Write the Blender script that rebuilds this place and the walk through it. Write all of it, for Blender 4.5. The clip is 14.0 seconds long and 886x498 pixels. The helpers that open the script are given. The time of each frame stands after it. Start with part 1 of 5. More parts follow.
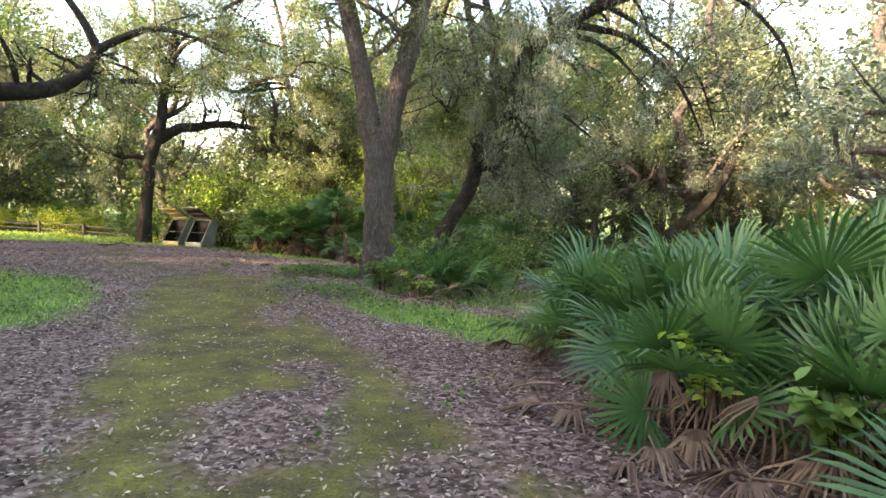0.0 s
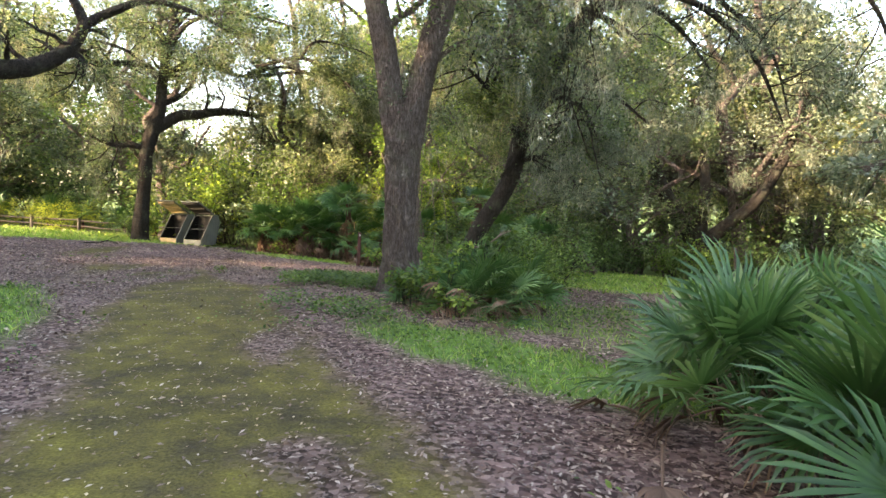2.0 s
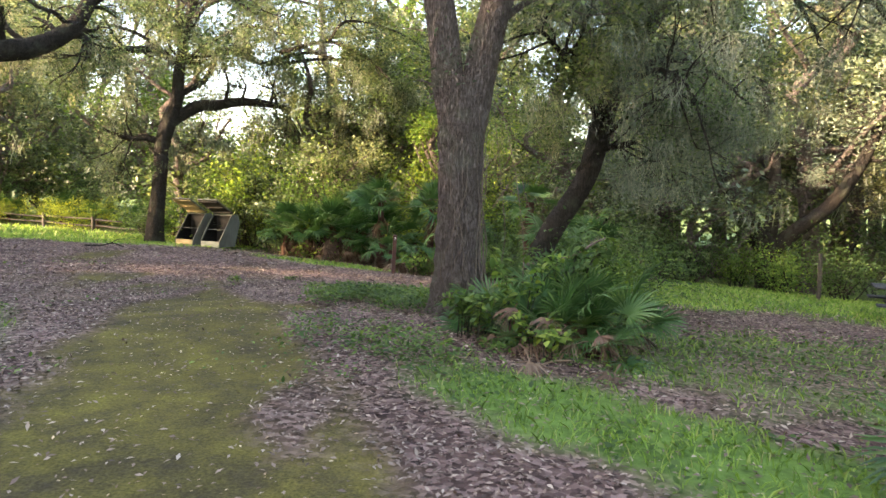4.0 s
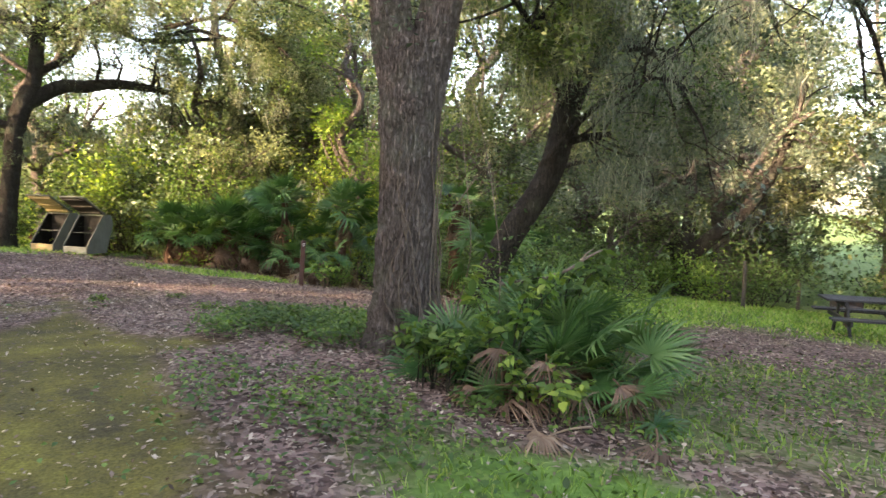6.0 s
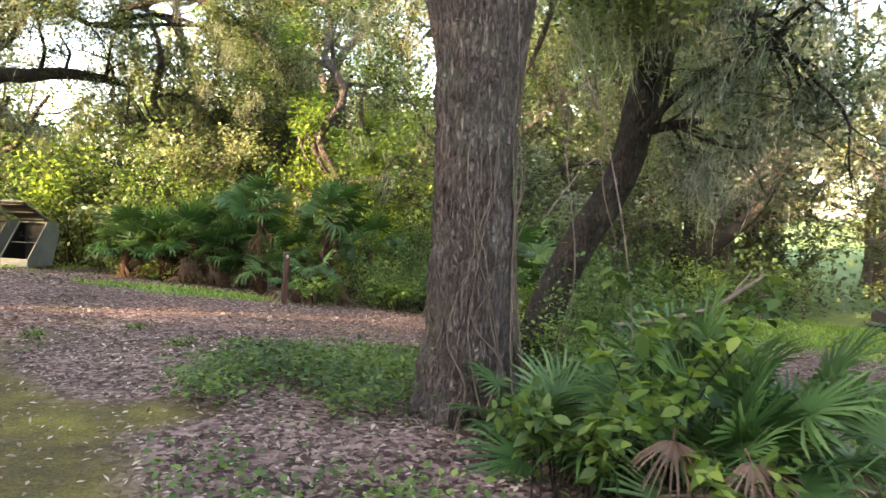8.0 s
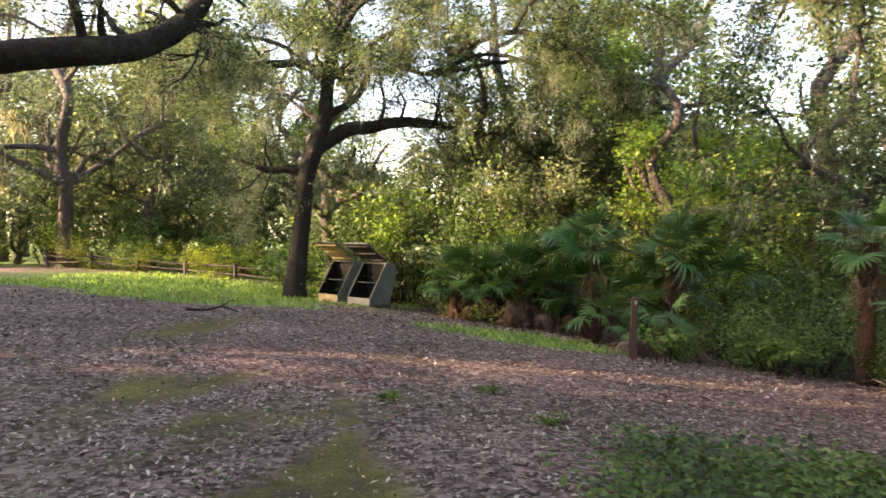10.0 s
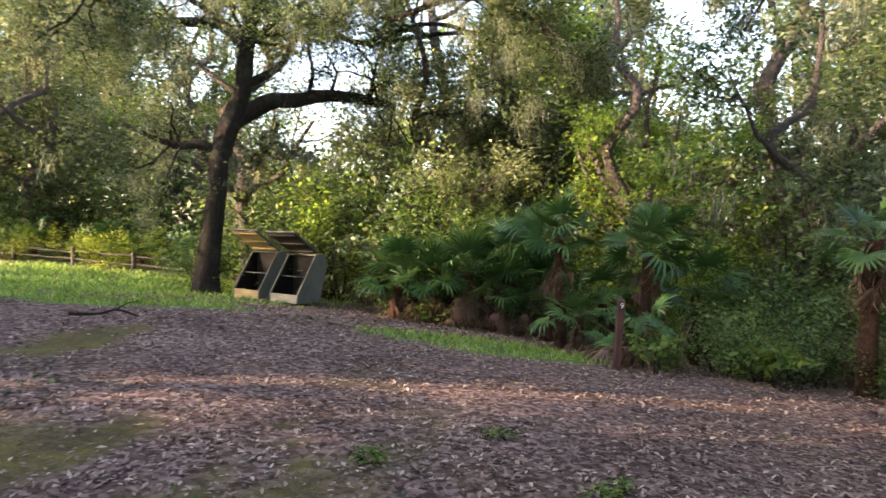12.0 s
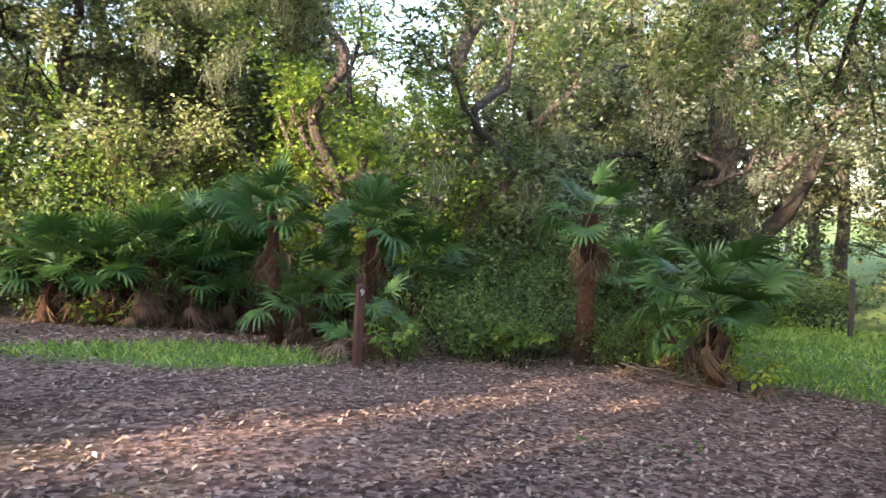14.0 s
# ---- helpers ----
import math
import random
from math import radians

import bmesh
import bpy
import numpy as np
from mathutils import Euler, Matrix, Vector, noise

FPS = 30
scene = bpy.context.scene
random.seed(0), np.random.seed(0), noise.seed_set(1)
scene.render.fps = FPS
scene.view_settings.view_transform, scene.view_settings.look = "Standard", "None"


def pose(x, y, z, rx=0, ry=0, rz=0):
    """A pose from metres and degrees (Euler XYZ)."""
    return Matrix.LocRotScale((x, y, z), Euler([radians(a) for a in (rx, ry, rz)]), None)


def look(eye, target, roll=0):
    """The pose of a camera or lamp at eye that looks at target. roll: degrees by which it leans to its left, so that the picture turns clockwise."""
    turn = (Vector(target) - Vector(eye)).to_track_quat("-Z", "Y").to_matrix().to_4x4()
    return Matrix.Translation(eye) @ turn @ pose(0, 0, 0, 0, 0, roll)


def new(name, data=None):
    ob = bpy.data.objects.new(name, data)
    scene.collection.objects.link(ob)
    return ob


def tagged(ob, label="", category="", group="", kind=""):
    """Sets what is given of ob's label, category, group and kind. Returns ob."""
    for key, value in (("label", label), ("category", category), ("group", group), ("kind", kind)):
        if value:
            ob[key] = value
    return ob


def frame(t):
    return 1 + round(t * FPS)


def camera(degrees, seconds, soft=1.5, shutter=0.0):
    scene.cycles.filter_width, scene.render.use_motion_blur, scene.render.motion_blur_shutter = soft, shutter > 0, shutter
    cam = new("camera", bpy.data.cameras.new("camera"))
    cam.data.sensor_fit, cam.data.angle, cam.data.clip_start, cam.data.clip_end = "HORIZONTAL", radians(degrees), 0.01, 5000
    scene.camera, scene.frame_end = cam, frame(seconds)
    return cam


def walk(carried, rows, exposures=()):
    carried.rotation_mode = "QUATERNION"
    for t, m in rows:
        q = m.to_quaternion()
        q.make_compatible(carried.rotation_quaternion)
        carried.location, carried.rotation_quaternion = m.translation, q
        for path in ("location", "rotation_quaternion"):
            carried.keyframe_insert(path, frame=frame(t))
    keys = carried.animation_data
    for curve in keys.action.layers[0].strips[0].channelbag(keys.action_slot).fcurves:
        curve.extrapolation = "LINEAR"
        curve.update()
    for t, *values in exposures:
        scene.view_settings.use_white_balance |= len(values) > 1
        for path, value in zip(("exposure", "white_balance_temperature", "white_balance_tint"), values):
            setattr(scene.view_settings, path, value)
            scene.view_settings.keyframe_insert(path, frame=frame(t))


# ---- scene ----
cam = camera(68.4, 14.0, shutter=0.18)
METRES, EYE, TILT, LEAN, TURN = 14.0, 1.55, -4.2, 0.0, 0.0
ROWS = [
    (0.0, 0.0, 0.0, 0.0, 0.0, 0.0, -0.0),
    (0.5, -0.0076, 0.0413, 0.0015, -0.37, 0.12, -0.18),
    (1.0, -0.015, 0.0806, 0.0041, 1.35, -0.24, -0.42),
    (1.5, -0.0211, 0.1209, 0.0066, 1.46, 0.02, -0.56),
    (2.0, -0.029, 0.1604, 0.0097, 0.96, -0.28, -0.62),
    (2.5, -0.0338, 0.1999, 0.0127, -0.69, -0.28, -0.59),
    (3.0, -0.0485, 0.2397, 0.0149, -0.87, -0.22, -0.77),
    (3.2, -0.0544, 0.2556, 0.0158, 1.17, -0.4, -0.69),
    (5.3, -0.0953, 0.4112, 0.0234, 3.61, -0.19, -0.99),
    (5.5, -0.0997, 0.4236, 0.0239, 2.08, 0.17, -1.2),
    (6.0, -0.1107, 0.4545, 0.0251, -6.06, 0.03, -1.05),
    (6.5, -0.1191, 0.4885, 0.0259, -10.14, 0.02, -0.74),
    (7.0, -0.1298, 0.522, 0.0292, -10.73, 0.06, -0.96),
    (7.5, -0.1413, 0.5554, 0.0313, -11.36, -0.24, -0.89),
    (8.0, -0.1543, 0.5886, 0.0341, -9.37, 0.46, -0.78),
    (8.5, -0.1693, 0.6187, 0.0373, -6.45, 0.64, -1.06),
    (9.0, -0.1821, 0.6495, 0.0396, -0.7, 2.12, -0.85),
    (9.2, -0.1872, 0.6618, 0.0405, 3.17, 2.7, -0.65),
    (11.3, -0.2764, 0.773, 0.0482, 24.1, 2.44, -3.01),
    (11.5, -0.2813, 0.7843, 0.0492, 18.05, 2.28, -2.69),
    (12.0, -0.2935, 0.8126, 0.0518, 8.26, 2.33, -1.55),
    (12.5, -0.3044, 0.8422, 0.055, -3.65, 1.36, -0.37),
    (13.0, -0.3167, 0.8658, 0.0577, -10.68, 1.43, -0.11),
    (13.5, -0.3215, 0.8996, 0.0581, -14.96, 1.12, 0.67),
    (14.0, -0.3296, 0.9277, 0.0588, -19.68, 0.38, 0.56),
]
walk(cam, [(t, pose(0, 0, EYE, TILT, LEAN, TURN) @ pose(METRES * x, METRES * y, METRES * z, 90 + pitch, roll, yaw)) for t, x, y, z, yaw, pitch, roll in ROWS],
     [(0.0, 3.55, 7700, 19), (5.5, 3.53, 7850, 19), (7.7, 3.87, 8000, 20), (9.0, 3.45, 7950, 22), (11.5, 3.03, 7350, 24), (12.5, 3.17, 7150, 22), (14.0, 3.45, 6850, 21)])

# ---- light ----
SUN_TO = Vector((-0.87, -0.41, 0.31)).normalized()
world = bpy.data.worlds.new("world")
scene.world = world
world.use_nodes = True
_n = world.node_tree.nodes
_sky = _n.new("ShaderNodeTexSky")
_sky.sky_type = "NISHITA"
_sky.sun_disc = False
_sky.sun_elevation = math.asin(SUN_TO.z)
_sky.sun_rotation = math.atan2(SUN_TO.x, SUN_TO.y)
_sky.air_density, _sky.dust_density, _sky.ozone_density = 1.0, 2.0, 1.0
_n["Background"].inputs[1].default_value = 0.15
world.node_tree.links.new(_sky.outputs[0], _n["Background"].inputs[0])
sun_data = bpy.data.lights.new("sun", "SUN")
sun_data.energy, sun_data.angle, sun_data.color = 3.3, radians(0.6), (1.0, 0.84, 0.62)
sun = new("sun", sun_data)
sun.matrix_world = look(SUN_TO * 60, (0, 0, 0))


# ---- materials ----
def node_mat(name):
    m = bpy.data.materials.new(name)
    m.use_nodes = True
    nt = m.node_tree
    return m, nt, nt.nodes["Principled BSDF"], nt.nodes["Material Output"]


def ramp(nt, fac, stops):
    r = nt.nodes.new("ShaderNodeValToRGB")
    while len(r.color_ramp.elements) < len(stops):
        r.color_ramp.elements.new(0.5)
    for e, (p, c) in zip(r.color_ramp.elements, stops):
        e.position, e.color = p, (*c, 1)
    nt.links.new(fac, r.inputs[0])
    return r.outputs[0]


def noise_tex(nt, scale, detail=4.0, coord=None, rough=0.55):
    t = nt.nodes.new("ShaderNodeTexNoise")
    t.inputs["Scale"].default_value, t.inputs["Detail"].default_value = scale, detail
    t.inputs["Roughness"].default_value = rough
    if coord is not None:
        nt.links.new(coord, t.inputs["Vector"])
    return t.outputs["Fac"]


def coords(nt, which="Object", scale=(1, 1, 1)):
    c = nt.nodes.new("ShaderNodeTexCoord")
    mp = nt.nodes.new("ShaderNodeMapping")
    mp.inputs["Scale"].default_value = scale
    nt.links.new(c.outputs[which], mp.inputs["Vector"])
    return mp.outputs[0]


def mixc(nt, fac, a, b, mode="MIX"):
    m = nt.nodes.new("ShaderNodeMix")
    m.data_type, m.blend_type = "RGBA", mode
    for sock, v in ((m.inputs[0], fac), (m.inputs[6], a), (m.inputs[7], b)):
        if isinstance(v, (int, float)):
            sock.default_value = v
        elif isinstance(v, tuple):
            sock.default_value = (*v, 1)
        else:
            nt.links.new(v, sock)
    return m.outputs[2]


def bump(nt, bsdf, height, strength=0.5, dist=0.02):
    b = nt.nodes.new("ShaderNodeBump")
    b.inputs["Strength"].default_value, b.inputs["Distance"].default_value = strength, dist
    nt.links.new(height, b.inputs["Height"])
    nt.links.new(b.outputs[0], bsdf.inputs["Normal"])


def leaf_mat(name, stops, rough=0.5, glow=0.42, patch=0.35, whole=False):
    """Foliage: colour varies leaf by leaf, and slowly over the plant; light passes through."""
    m, nt, b, out = node_mat(name)
    g = nt.nodes.new("ShaderNodeNewGeometry")
    fac = g.outputs["Random Per Island"]
    if whole:
        at = nt.nodes.new("ShaderNodeAttribute")
        at.attribute_name = "blade"
        fac = mixc(nt, 0.6, nt.nodes.new("ShaderNodeObjectInfo").outputs["Random"], at.outputs["Color"])
    col = ramp(nt, fac, stops)
    n = noise_tex(nt, 0.9, 3, coords(nt))
    big = ramp(nt, n, [(0.35, (0.55, 0.6, 0.5)), (0.7, (1.25, 1.2, 1.0))])
    col = mixc(nt, patch * 2 if patch < 0.5 else 1.0, col, mixc(nt, 1.0, col, big, "MULTIPLY"))
    who = nt.nodes.new("ShaderNodeObjectInfo").outputs["Random"]
    own = ramp(nt, who, [(0.0, (0.58, 0.66, 0.62)), (0.3, (0.9, 0.95, 0.85)), (0.6, (1.1, 1.18, 1.25)), (0.8, (1.3, 1.35, 1.0)), (1.0, (1.6, 1.4, 1.1))])
    col = mixc(nt, 0.0 if whole else 1.0, col, mixc(nt, 1.0, col, own, "MULTIPLY"))
    nt.links.new(col, b.inputs["Base Color"])
    b.inputs["Roughness"].default_value = rough
    b.inputs["Specular IOR Level"].default_value = 0.35
    tr = nt.nodes.new("ShaderNodeBsdfTranslucent")
    nt.links.new(mixc(nt, 0.5, col, mixc(nt, 1.0, col, (1.5, 1.5, 0.7), "MULTIPLY")), tr.inputs[0])
    mx = nt.nodes.new("ShaderNodeMixShader")
    mx.inputs[0].default_value = glow
    nt.links.new(b.outputs[0], mx.inputs[1])
    nt.links.new(tr.outputs[0], mx.inputs[2])
    nt.links.new(mx.outputs[0], out.inputs[0])
    return m


OAK = leaf_mat("oak_leaves", [(0.0, (0.028, 0.045, 0.022)), (0.45, (0.095, 0.135, 0.068)), (0.8, (0.155, 0.19, 0.098)), (1.0, (0.24, 0.235, 0.14))])
GREY = leaf_mat("greyish_leaves", [(0.0, (0.06, 0.078, 0.06)), (0.5, (0.165, 0.195, 0.155)), (1.0, (0.26, 0.275, 0.215))])
BRIGHT = leaf_mat("bright_leaves", [(0.0, (0.07, 0.14, 0.035)), (0.5, (0.15, 0.24, 0.055)), (1.0, (0.28, 0.34, 0.09))], glow=0.5)
DARK = leaf_mat("shrub_leaves", [(0.0, (0.026, 0.05, 0.018)), (0.6, (0.10, 0.165, 0.06)), (1.0, (0.17, 0.24, 0.09))], rough=0.45)
# this yellow also stands for sunlight on the bushes by the fence
YELLOW = leaf_mat("yellow_leaves", [(0.0, (0.14, 0.19, 0.03)), (0.6, (0.26, 0.30, 0.045)), (1.0, (0.38, 0.39, 0.08))], glow=0.45)
# kept a deep green: the shade past the oak is put into it
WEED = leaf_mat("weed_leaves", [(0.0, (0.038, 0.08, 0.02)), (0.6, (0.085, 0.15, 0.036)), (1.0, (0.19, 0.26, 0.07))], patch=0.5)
GRASS = leaf_mat("grass_blades", [(0.0, (0.10, 0.165, 0.04)), (0.5, (0.20, 0.305, 0.072)), (0.85, (0.30, 0.385, 0.11)), (1.0, (0.36, 0.31, 0.17))], glow=0.45)
PALM = leaf_mat("palmetto_fan", [(0.0, (0.018, 0.058, 0.02)), (0.5, (0.06, 0.145, 0.045)), (1.0, (0.19, 0.29, 0.125))], rough=0.33, glow=0.28, whole=True)
PALMY = leaf_mat("palmetto_fan_young", [(0.0, (0.07, 0.14, 0.04)), (1.0, (0.15, 0.22, 0.06))], rough=0.35, glow=0.3, whole=True)
DEADPALM = leaf_mat("dead_palmetto_fan", [(0.0, (0.07, 0.038, 0.028)), (0.5, (0.19, 0.115, 0.082)), (1.0, (0.40, 0.29, 0.22))], rough=0.75, glow=0.12, whole=True)
LITTER = leaf_mat("dead_oak_leaves", [(0.0, (0.055, 0.032, 0.026)), (0.35, (0.155, 0.096, 0.081)), (0.75, (0.26, 0.174, 0.152)), (1.0, (0.46, 0.345, 0.30))], rough=0.7, glow=0.05, patch=0.25)
MOSS = leaf_mat("spanish_moss", [(0.0, (0.10, 0.108, 0.095)), (0.6, (0.19, 0.198, 0.175)), (1.0, (0.33, 0.325, 0.29))], rough=0.9, glow=0.3)


def bark_mat(name, dark, light, scale=1.0, moss=0.25):
    m, nt, b, out = node_mat(name)
    c = coords(nt, "Object", (22 * scale, 22 * scale, 8.0 * scale))
    v = nt.nodes.new("ShaderNodeTexVoronoi")
    v.feature = "DISTANCE_TO_EDGE"
    v.inputs["Scale"].default_value = 1.6
    warp = noise_tex(nt, 0.9, 5, c, 0.7)
    add = nt.nodes.new("ShaderNodeVectorMath")
    nt.links.new(c, add.inputs[0])
    comb = nt.nodes.new("ShaderNodeCombineXYZ")
    for i in range(3):
        nt.links.new(warp, comb.inputs[i])
    nt.links.new(comb.outputs[0], add.inputs[1])
    nt.links.new(add.outputs[0], v.inputs["Vector"])
    n = noise_tex(nt, 14, 6, coords(nt))
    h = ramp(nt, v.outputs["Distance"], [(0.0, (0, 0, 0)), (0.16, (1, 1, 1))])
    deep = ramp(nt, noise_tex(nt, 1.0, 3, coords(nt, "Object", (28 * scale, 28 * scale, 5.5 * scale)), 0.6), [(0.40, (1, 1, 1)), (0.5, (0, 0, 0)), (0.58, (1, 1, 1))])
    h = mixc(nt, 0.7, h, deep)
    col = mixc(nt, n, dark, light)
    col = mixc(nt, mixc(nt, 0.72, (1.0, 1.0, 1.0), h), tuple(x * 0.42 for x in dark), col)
    lich = ramp(nt, noise_tex(nt, 2.6, 5, coords(nt)), [(0.52, (0, 0, 0)), (0.72, (1, 1, 1))])
    col = mixc(nt, mixc(nt, moss, (0.0, 0.0, 0.0), lich), col, (0.17, 0.185, 0.12))
    nt.links.new(col, b.inputs["Base Color"])
    b.inputs["Roughness"].default_value = 0.92
    b.inputs["Specular IOR Level"].default_value = 0.15
    bump(nt, b, mixc(nt, 0.3, h, n), 1.0, 0.09)
    return m


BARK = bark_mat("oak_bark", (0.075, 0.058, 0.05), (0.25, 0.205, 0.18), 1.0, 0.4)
# darker copy of the bark; the limbs' silhouette shade is in its colour
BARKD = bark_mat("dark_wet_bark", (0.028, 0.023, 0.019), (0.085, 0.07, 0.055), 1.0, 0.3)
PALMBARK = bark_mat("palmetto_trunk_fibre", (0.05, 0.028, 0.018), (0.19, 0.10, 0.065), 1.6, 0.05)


def wood_mat(name, dark, light, stretch=(3, 30, 30), rough=0.7):
    m, nt, b, out = node_mat(name)
    c = coords(nt, "Object", stretch)
    n = noise_tex(nt, 1.0, 5, c)
    s = noise_tex(nt, 1.5, 4, coords(nt))
    col = ramp(nt, n, [(0.3, dark), (0.7, light)])
    col = mixc(nt, 0.5, col, mixc(nt, 1.0, col, ramp(nt, s, [(0.35, (0.5, 0.5, 0.48)), (0.7, (1.2, 1.2, 1.2))]), "MULTIPLY"))
    nt.links.new(col, b.inputs["Base Color"])
    b.inputs["Roughness"].default_value = rough
    b.inputs["Specular IOR Level"].default_value = 0.2
    bump(nt, b, n, 0.35, 0.004)
    return m


GREENWOOD = wood_mat("weathered_green_wood", (0.085, 0.09, 0.072), (0.135, 0.14, 0.112), (60, 60, 5))
# plywood with the warm sun on it put into the colour
PALEWOOD = wood_mat("bare_yellow_plywood", (0.33, 0.24, 0.11), (0.52, 0.40, 0.20))
GREYPLY = wood_mat("greyed_plywood", (0.24, 0.23, 0.17), (0.38, 0.36, 0.27))
# near-black stand-in for the shade inside the boxes
SHADEWOOD = wood_mat("dark_inside_wood", (0.012, 0.011, 0.009), (0.03, 0.026, 0.02))
REDPOST = wood_mat("brown_stained_post", (0.06, 0.03, 0.025), (0.12, 0.06, 0.048), (30, 30, 3))
TABLEWOOD = wood_mat("blackened_table_boards", (0.022, 0.022, 0.024), (0.065, 0.065, 0.068))
FENCEWOOD = wood_mat("old_grey_fence_rail", (0.04, 0.033, 0.026), (0.10, 0.082, 0.065))
TWIG = wood_mat("pale_dry_twig", (0.09, 0.068, 0.052), (0.20, 0.155, 0.12), (20, 20, 20))
IRON, _nt, _b, _o = node_mat("rusty_iron")
_nt.links.new(ramp(_nt, noise_tex(_nt, 12, 5, coords(_nt)), [(0.35, (0.03, 0.028, 0.027)), (0.7, (0.10, 0.055, 0.035))]), _b.inputs["Base Color"])
_b.inputs["Roughness"].default_value = 0.75
WHITE, _nt, _b, _o = node_mat("white_number_paint")
_nt.links.new(ramp(_nt, noise_tex(_nt, 60, 4, coords(_nt)), [(0.3, (0.6, 0.58, 0.54)), (0.7, (0.8, 0.79, 0.76))]), _b.inputs["Base Color"])


def ground_mat():
    m, nt, b, out = node_mat("forest_floor")
    at = nt.nodes.new("ShaderNodeAttribute")
    at.attribute_name = "zones"
    sep = nt.nodes.new("ShaderNodeSeparateColor")
    nt.links.new(at.outputs["Color"], sep.inputs[0])
    c = coords(nt)
    v = nt.nodes.new("ShaderNodeTexVoronoi")
    v.inputs["Scale"].default_value = 24
    nt.links.new(c, v.inputs["Vector"])
    cell = nt.nodes.new("ShaderNodeSeparateColor")
    nt.links.new(v.outputs["Color"], cell.inputs[0])
    litter = ramp(nt, cell.outputs[0], [(0.0, (0.04, 0.025, 0.021)), (0.5, (0.12, 0.076, 0.064)), (1.0, (0.28, 0.195, 0.168))])
    wide = ramp(nt, noise_tex(nt, 0.8, 5, c), [(0.3, (0.6, 0.58, 0.56)), (0.7, (1.15, 1.12, 1.1))])
    litter = mixc(nt, 1.0, litter, wide, "MULTIPLY")
    fine = noise_tex(nt, 55, 6, c, 0.7)
    mossy = ramp(nt, noise_tex(nt, 2.4, 8, c, 0.72), [(0.34, (0.062, 0.052, 0.03)), (0.5, (0.102, 0.088, 0.03)), (0.68, (0.155, 0.138, 0.034))])
    mossy = mixc(nt, 1.0, mossy, ramp(nt, fine, [(0.3, (0.4, 0.4, 0.38)), (0.7, (1.45, 1.4, 1.3))]), "MULTIPLY")
    mossy = mixc(nt, 1.0, mossy, ramp(nt, noise_tex(nt, 0.7, 4, c), [(0.35, (0.72, 0.72, 0.8)), (0.65, (1.12, 1.12, 1.0))]), "MULTIPLY")
    grassy = ramp(nt, noise_tex(nt, 9, 6, c, 0.7), [(0.3, (0.04, 0.075, 0.015)), (0.6, (0.11, 0.19, 0.04)), (0.8, (0.17, 0.25, 0.06))])
    col = mixc(nt, sep.outputs[0], litter, mossy)
    col = mixc(nt, sep.outputs[1], col, grassy)
    nt.links.new(col, b.inputs["Base Color"])
    b.inputs["Roughness"].default_value = 0.95
    b.inputs["Specular IOR Level"].default_value = 0.12
    bump(nt, b, mixc(nt, 0.5, v.outputs["Distance"], fine), 0.6, 0.02)
    return m


FLOOR = ground_mat()


# ---- shape helpers ----
def raw_mesh(name, V, F, smooth=False):
    """A mesh from arrays: V (n, 3) and faces F (m, k)."""
    V, F = np.asarray(V, dtype=np.float32), np.asarray(F, dtype=np.int32)
    me = bpy.data.meshes.new(name)
    me.vertices.add(len(V))
    me.vertices.foreach_set("co", V.ravel())
    me.loops.add(F.size)
    me.loops.foreach_set("vertex_index", F.ravel())
    me.polygons.add(len(F))
    me.polygons.foreach_set("loop_start", np.arange(0, F.size, F.shape[1], dtype=np.int32))
    me.update(calc_edges=True)
    if smooth:
        me.polygons.foreach_set("use_smooth", np.ones(len(F), dtype=bool))
    return me


def put(name, me, mat, parent=None, label="", m=None):
    ob = new(name, me)
    if not me.materials:
        me.materials.append(mat)
    if parent is not None:
        ob.parent = parent
    if m is not None:
        ob.matrix_basis = m
    if label:
        ob["label"] = label
    return ob


def part(name, bm, mat, parent, label="", m=None):
    me = bpy.data.meshes.new(name)
    bm.to_mesh(me)
    bm.free()
    return put(name, me, mat, parent, label, m)


def box_bm(bm, x0, x1, y0, y1, z0, z1, bev=0.006):
    g = bmesh.ops.create_cube(bm, size=1.0)
    for v in g["verts"]:
        v.co = Vector((x0 if v.co.x < 0 else x1, y0 if v.co.y < 0 else y1, z0 if v.co.z < 0 else z1))
    if bev:
        es = list({e for v in g["verts"] for e in v.link_edges})
        bmesh.ops.bevel(bm, geom=es, offset=bev, segments=1, affect="EDGES")
    return bm


class Geo:
    """Collects quads."""

    def __init__(self):
        self.V, self.F, self.n = [], [], 0

    def add(self, V, F):
        self.V.append(np.asarray(V, dtype=float))
        self.F.append(np.asarray(F, dtype=int) + self.n)
        self.n += len(V)

    def mesh(self, name, smooth=False):
        return raw_mesh(name, np.concatenate(self.V), np.concatenate(self.F), smooth)


def spline(points, n):
    """A smooth line of n points through the given ones."""
    P = np.array(points, dtype=float)
    Q = np.concatenate([[2 * P[0] - P[1]], P, [2 * P[-1] - P[-2]]])
    out = []
    for u in np.linspace(0, len(P) - 1 - 1e-6, n):
        i = int(u)
        f = u - i
        a, b, c, d = Q[i:i + 4]
        out.append(0.5 * (2 * b + (c - a) * f + (2 * a - 5 * b + 4 * c - d) * f * f + (3 * b - a - 3 * c + d) * f ** 3))
    return np.array(out)


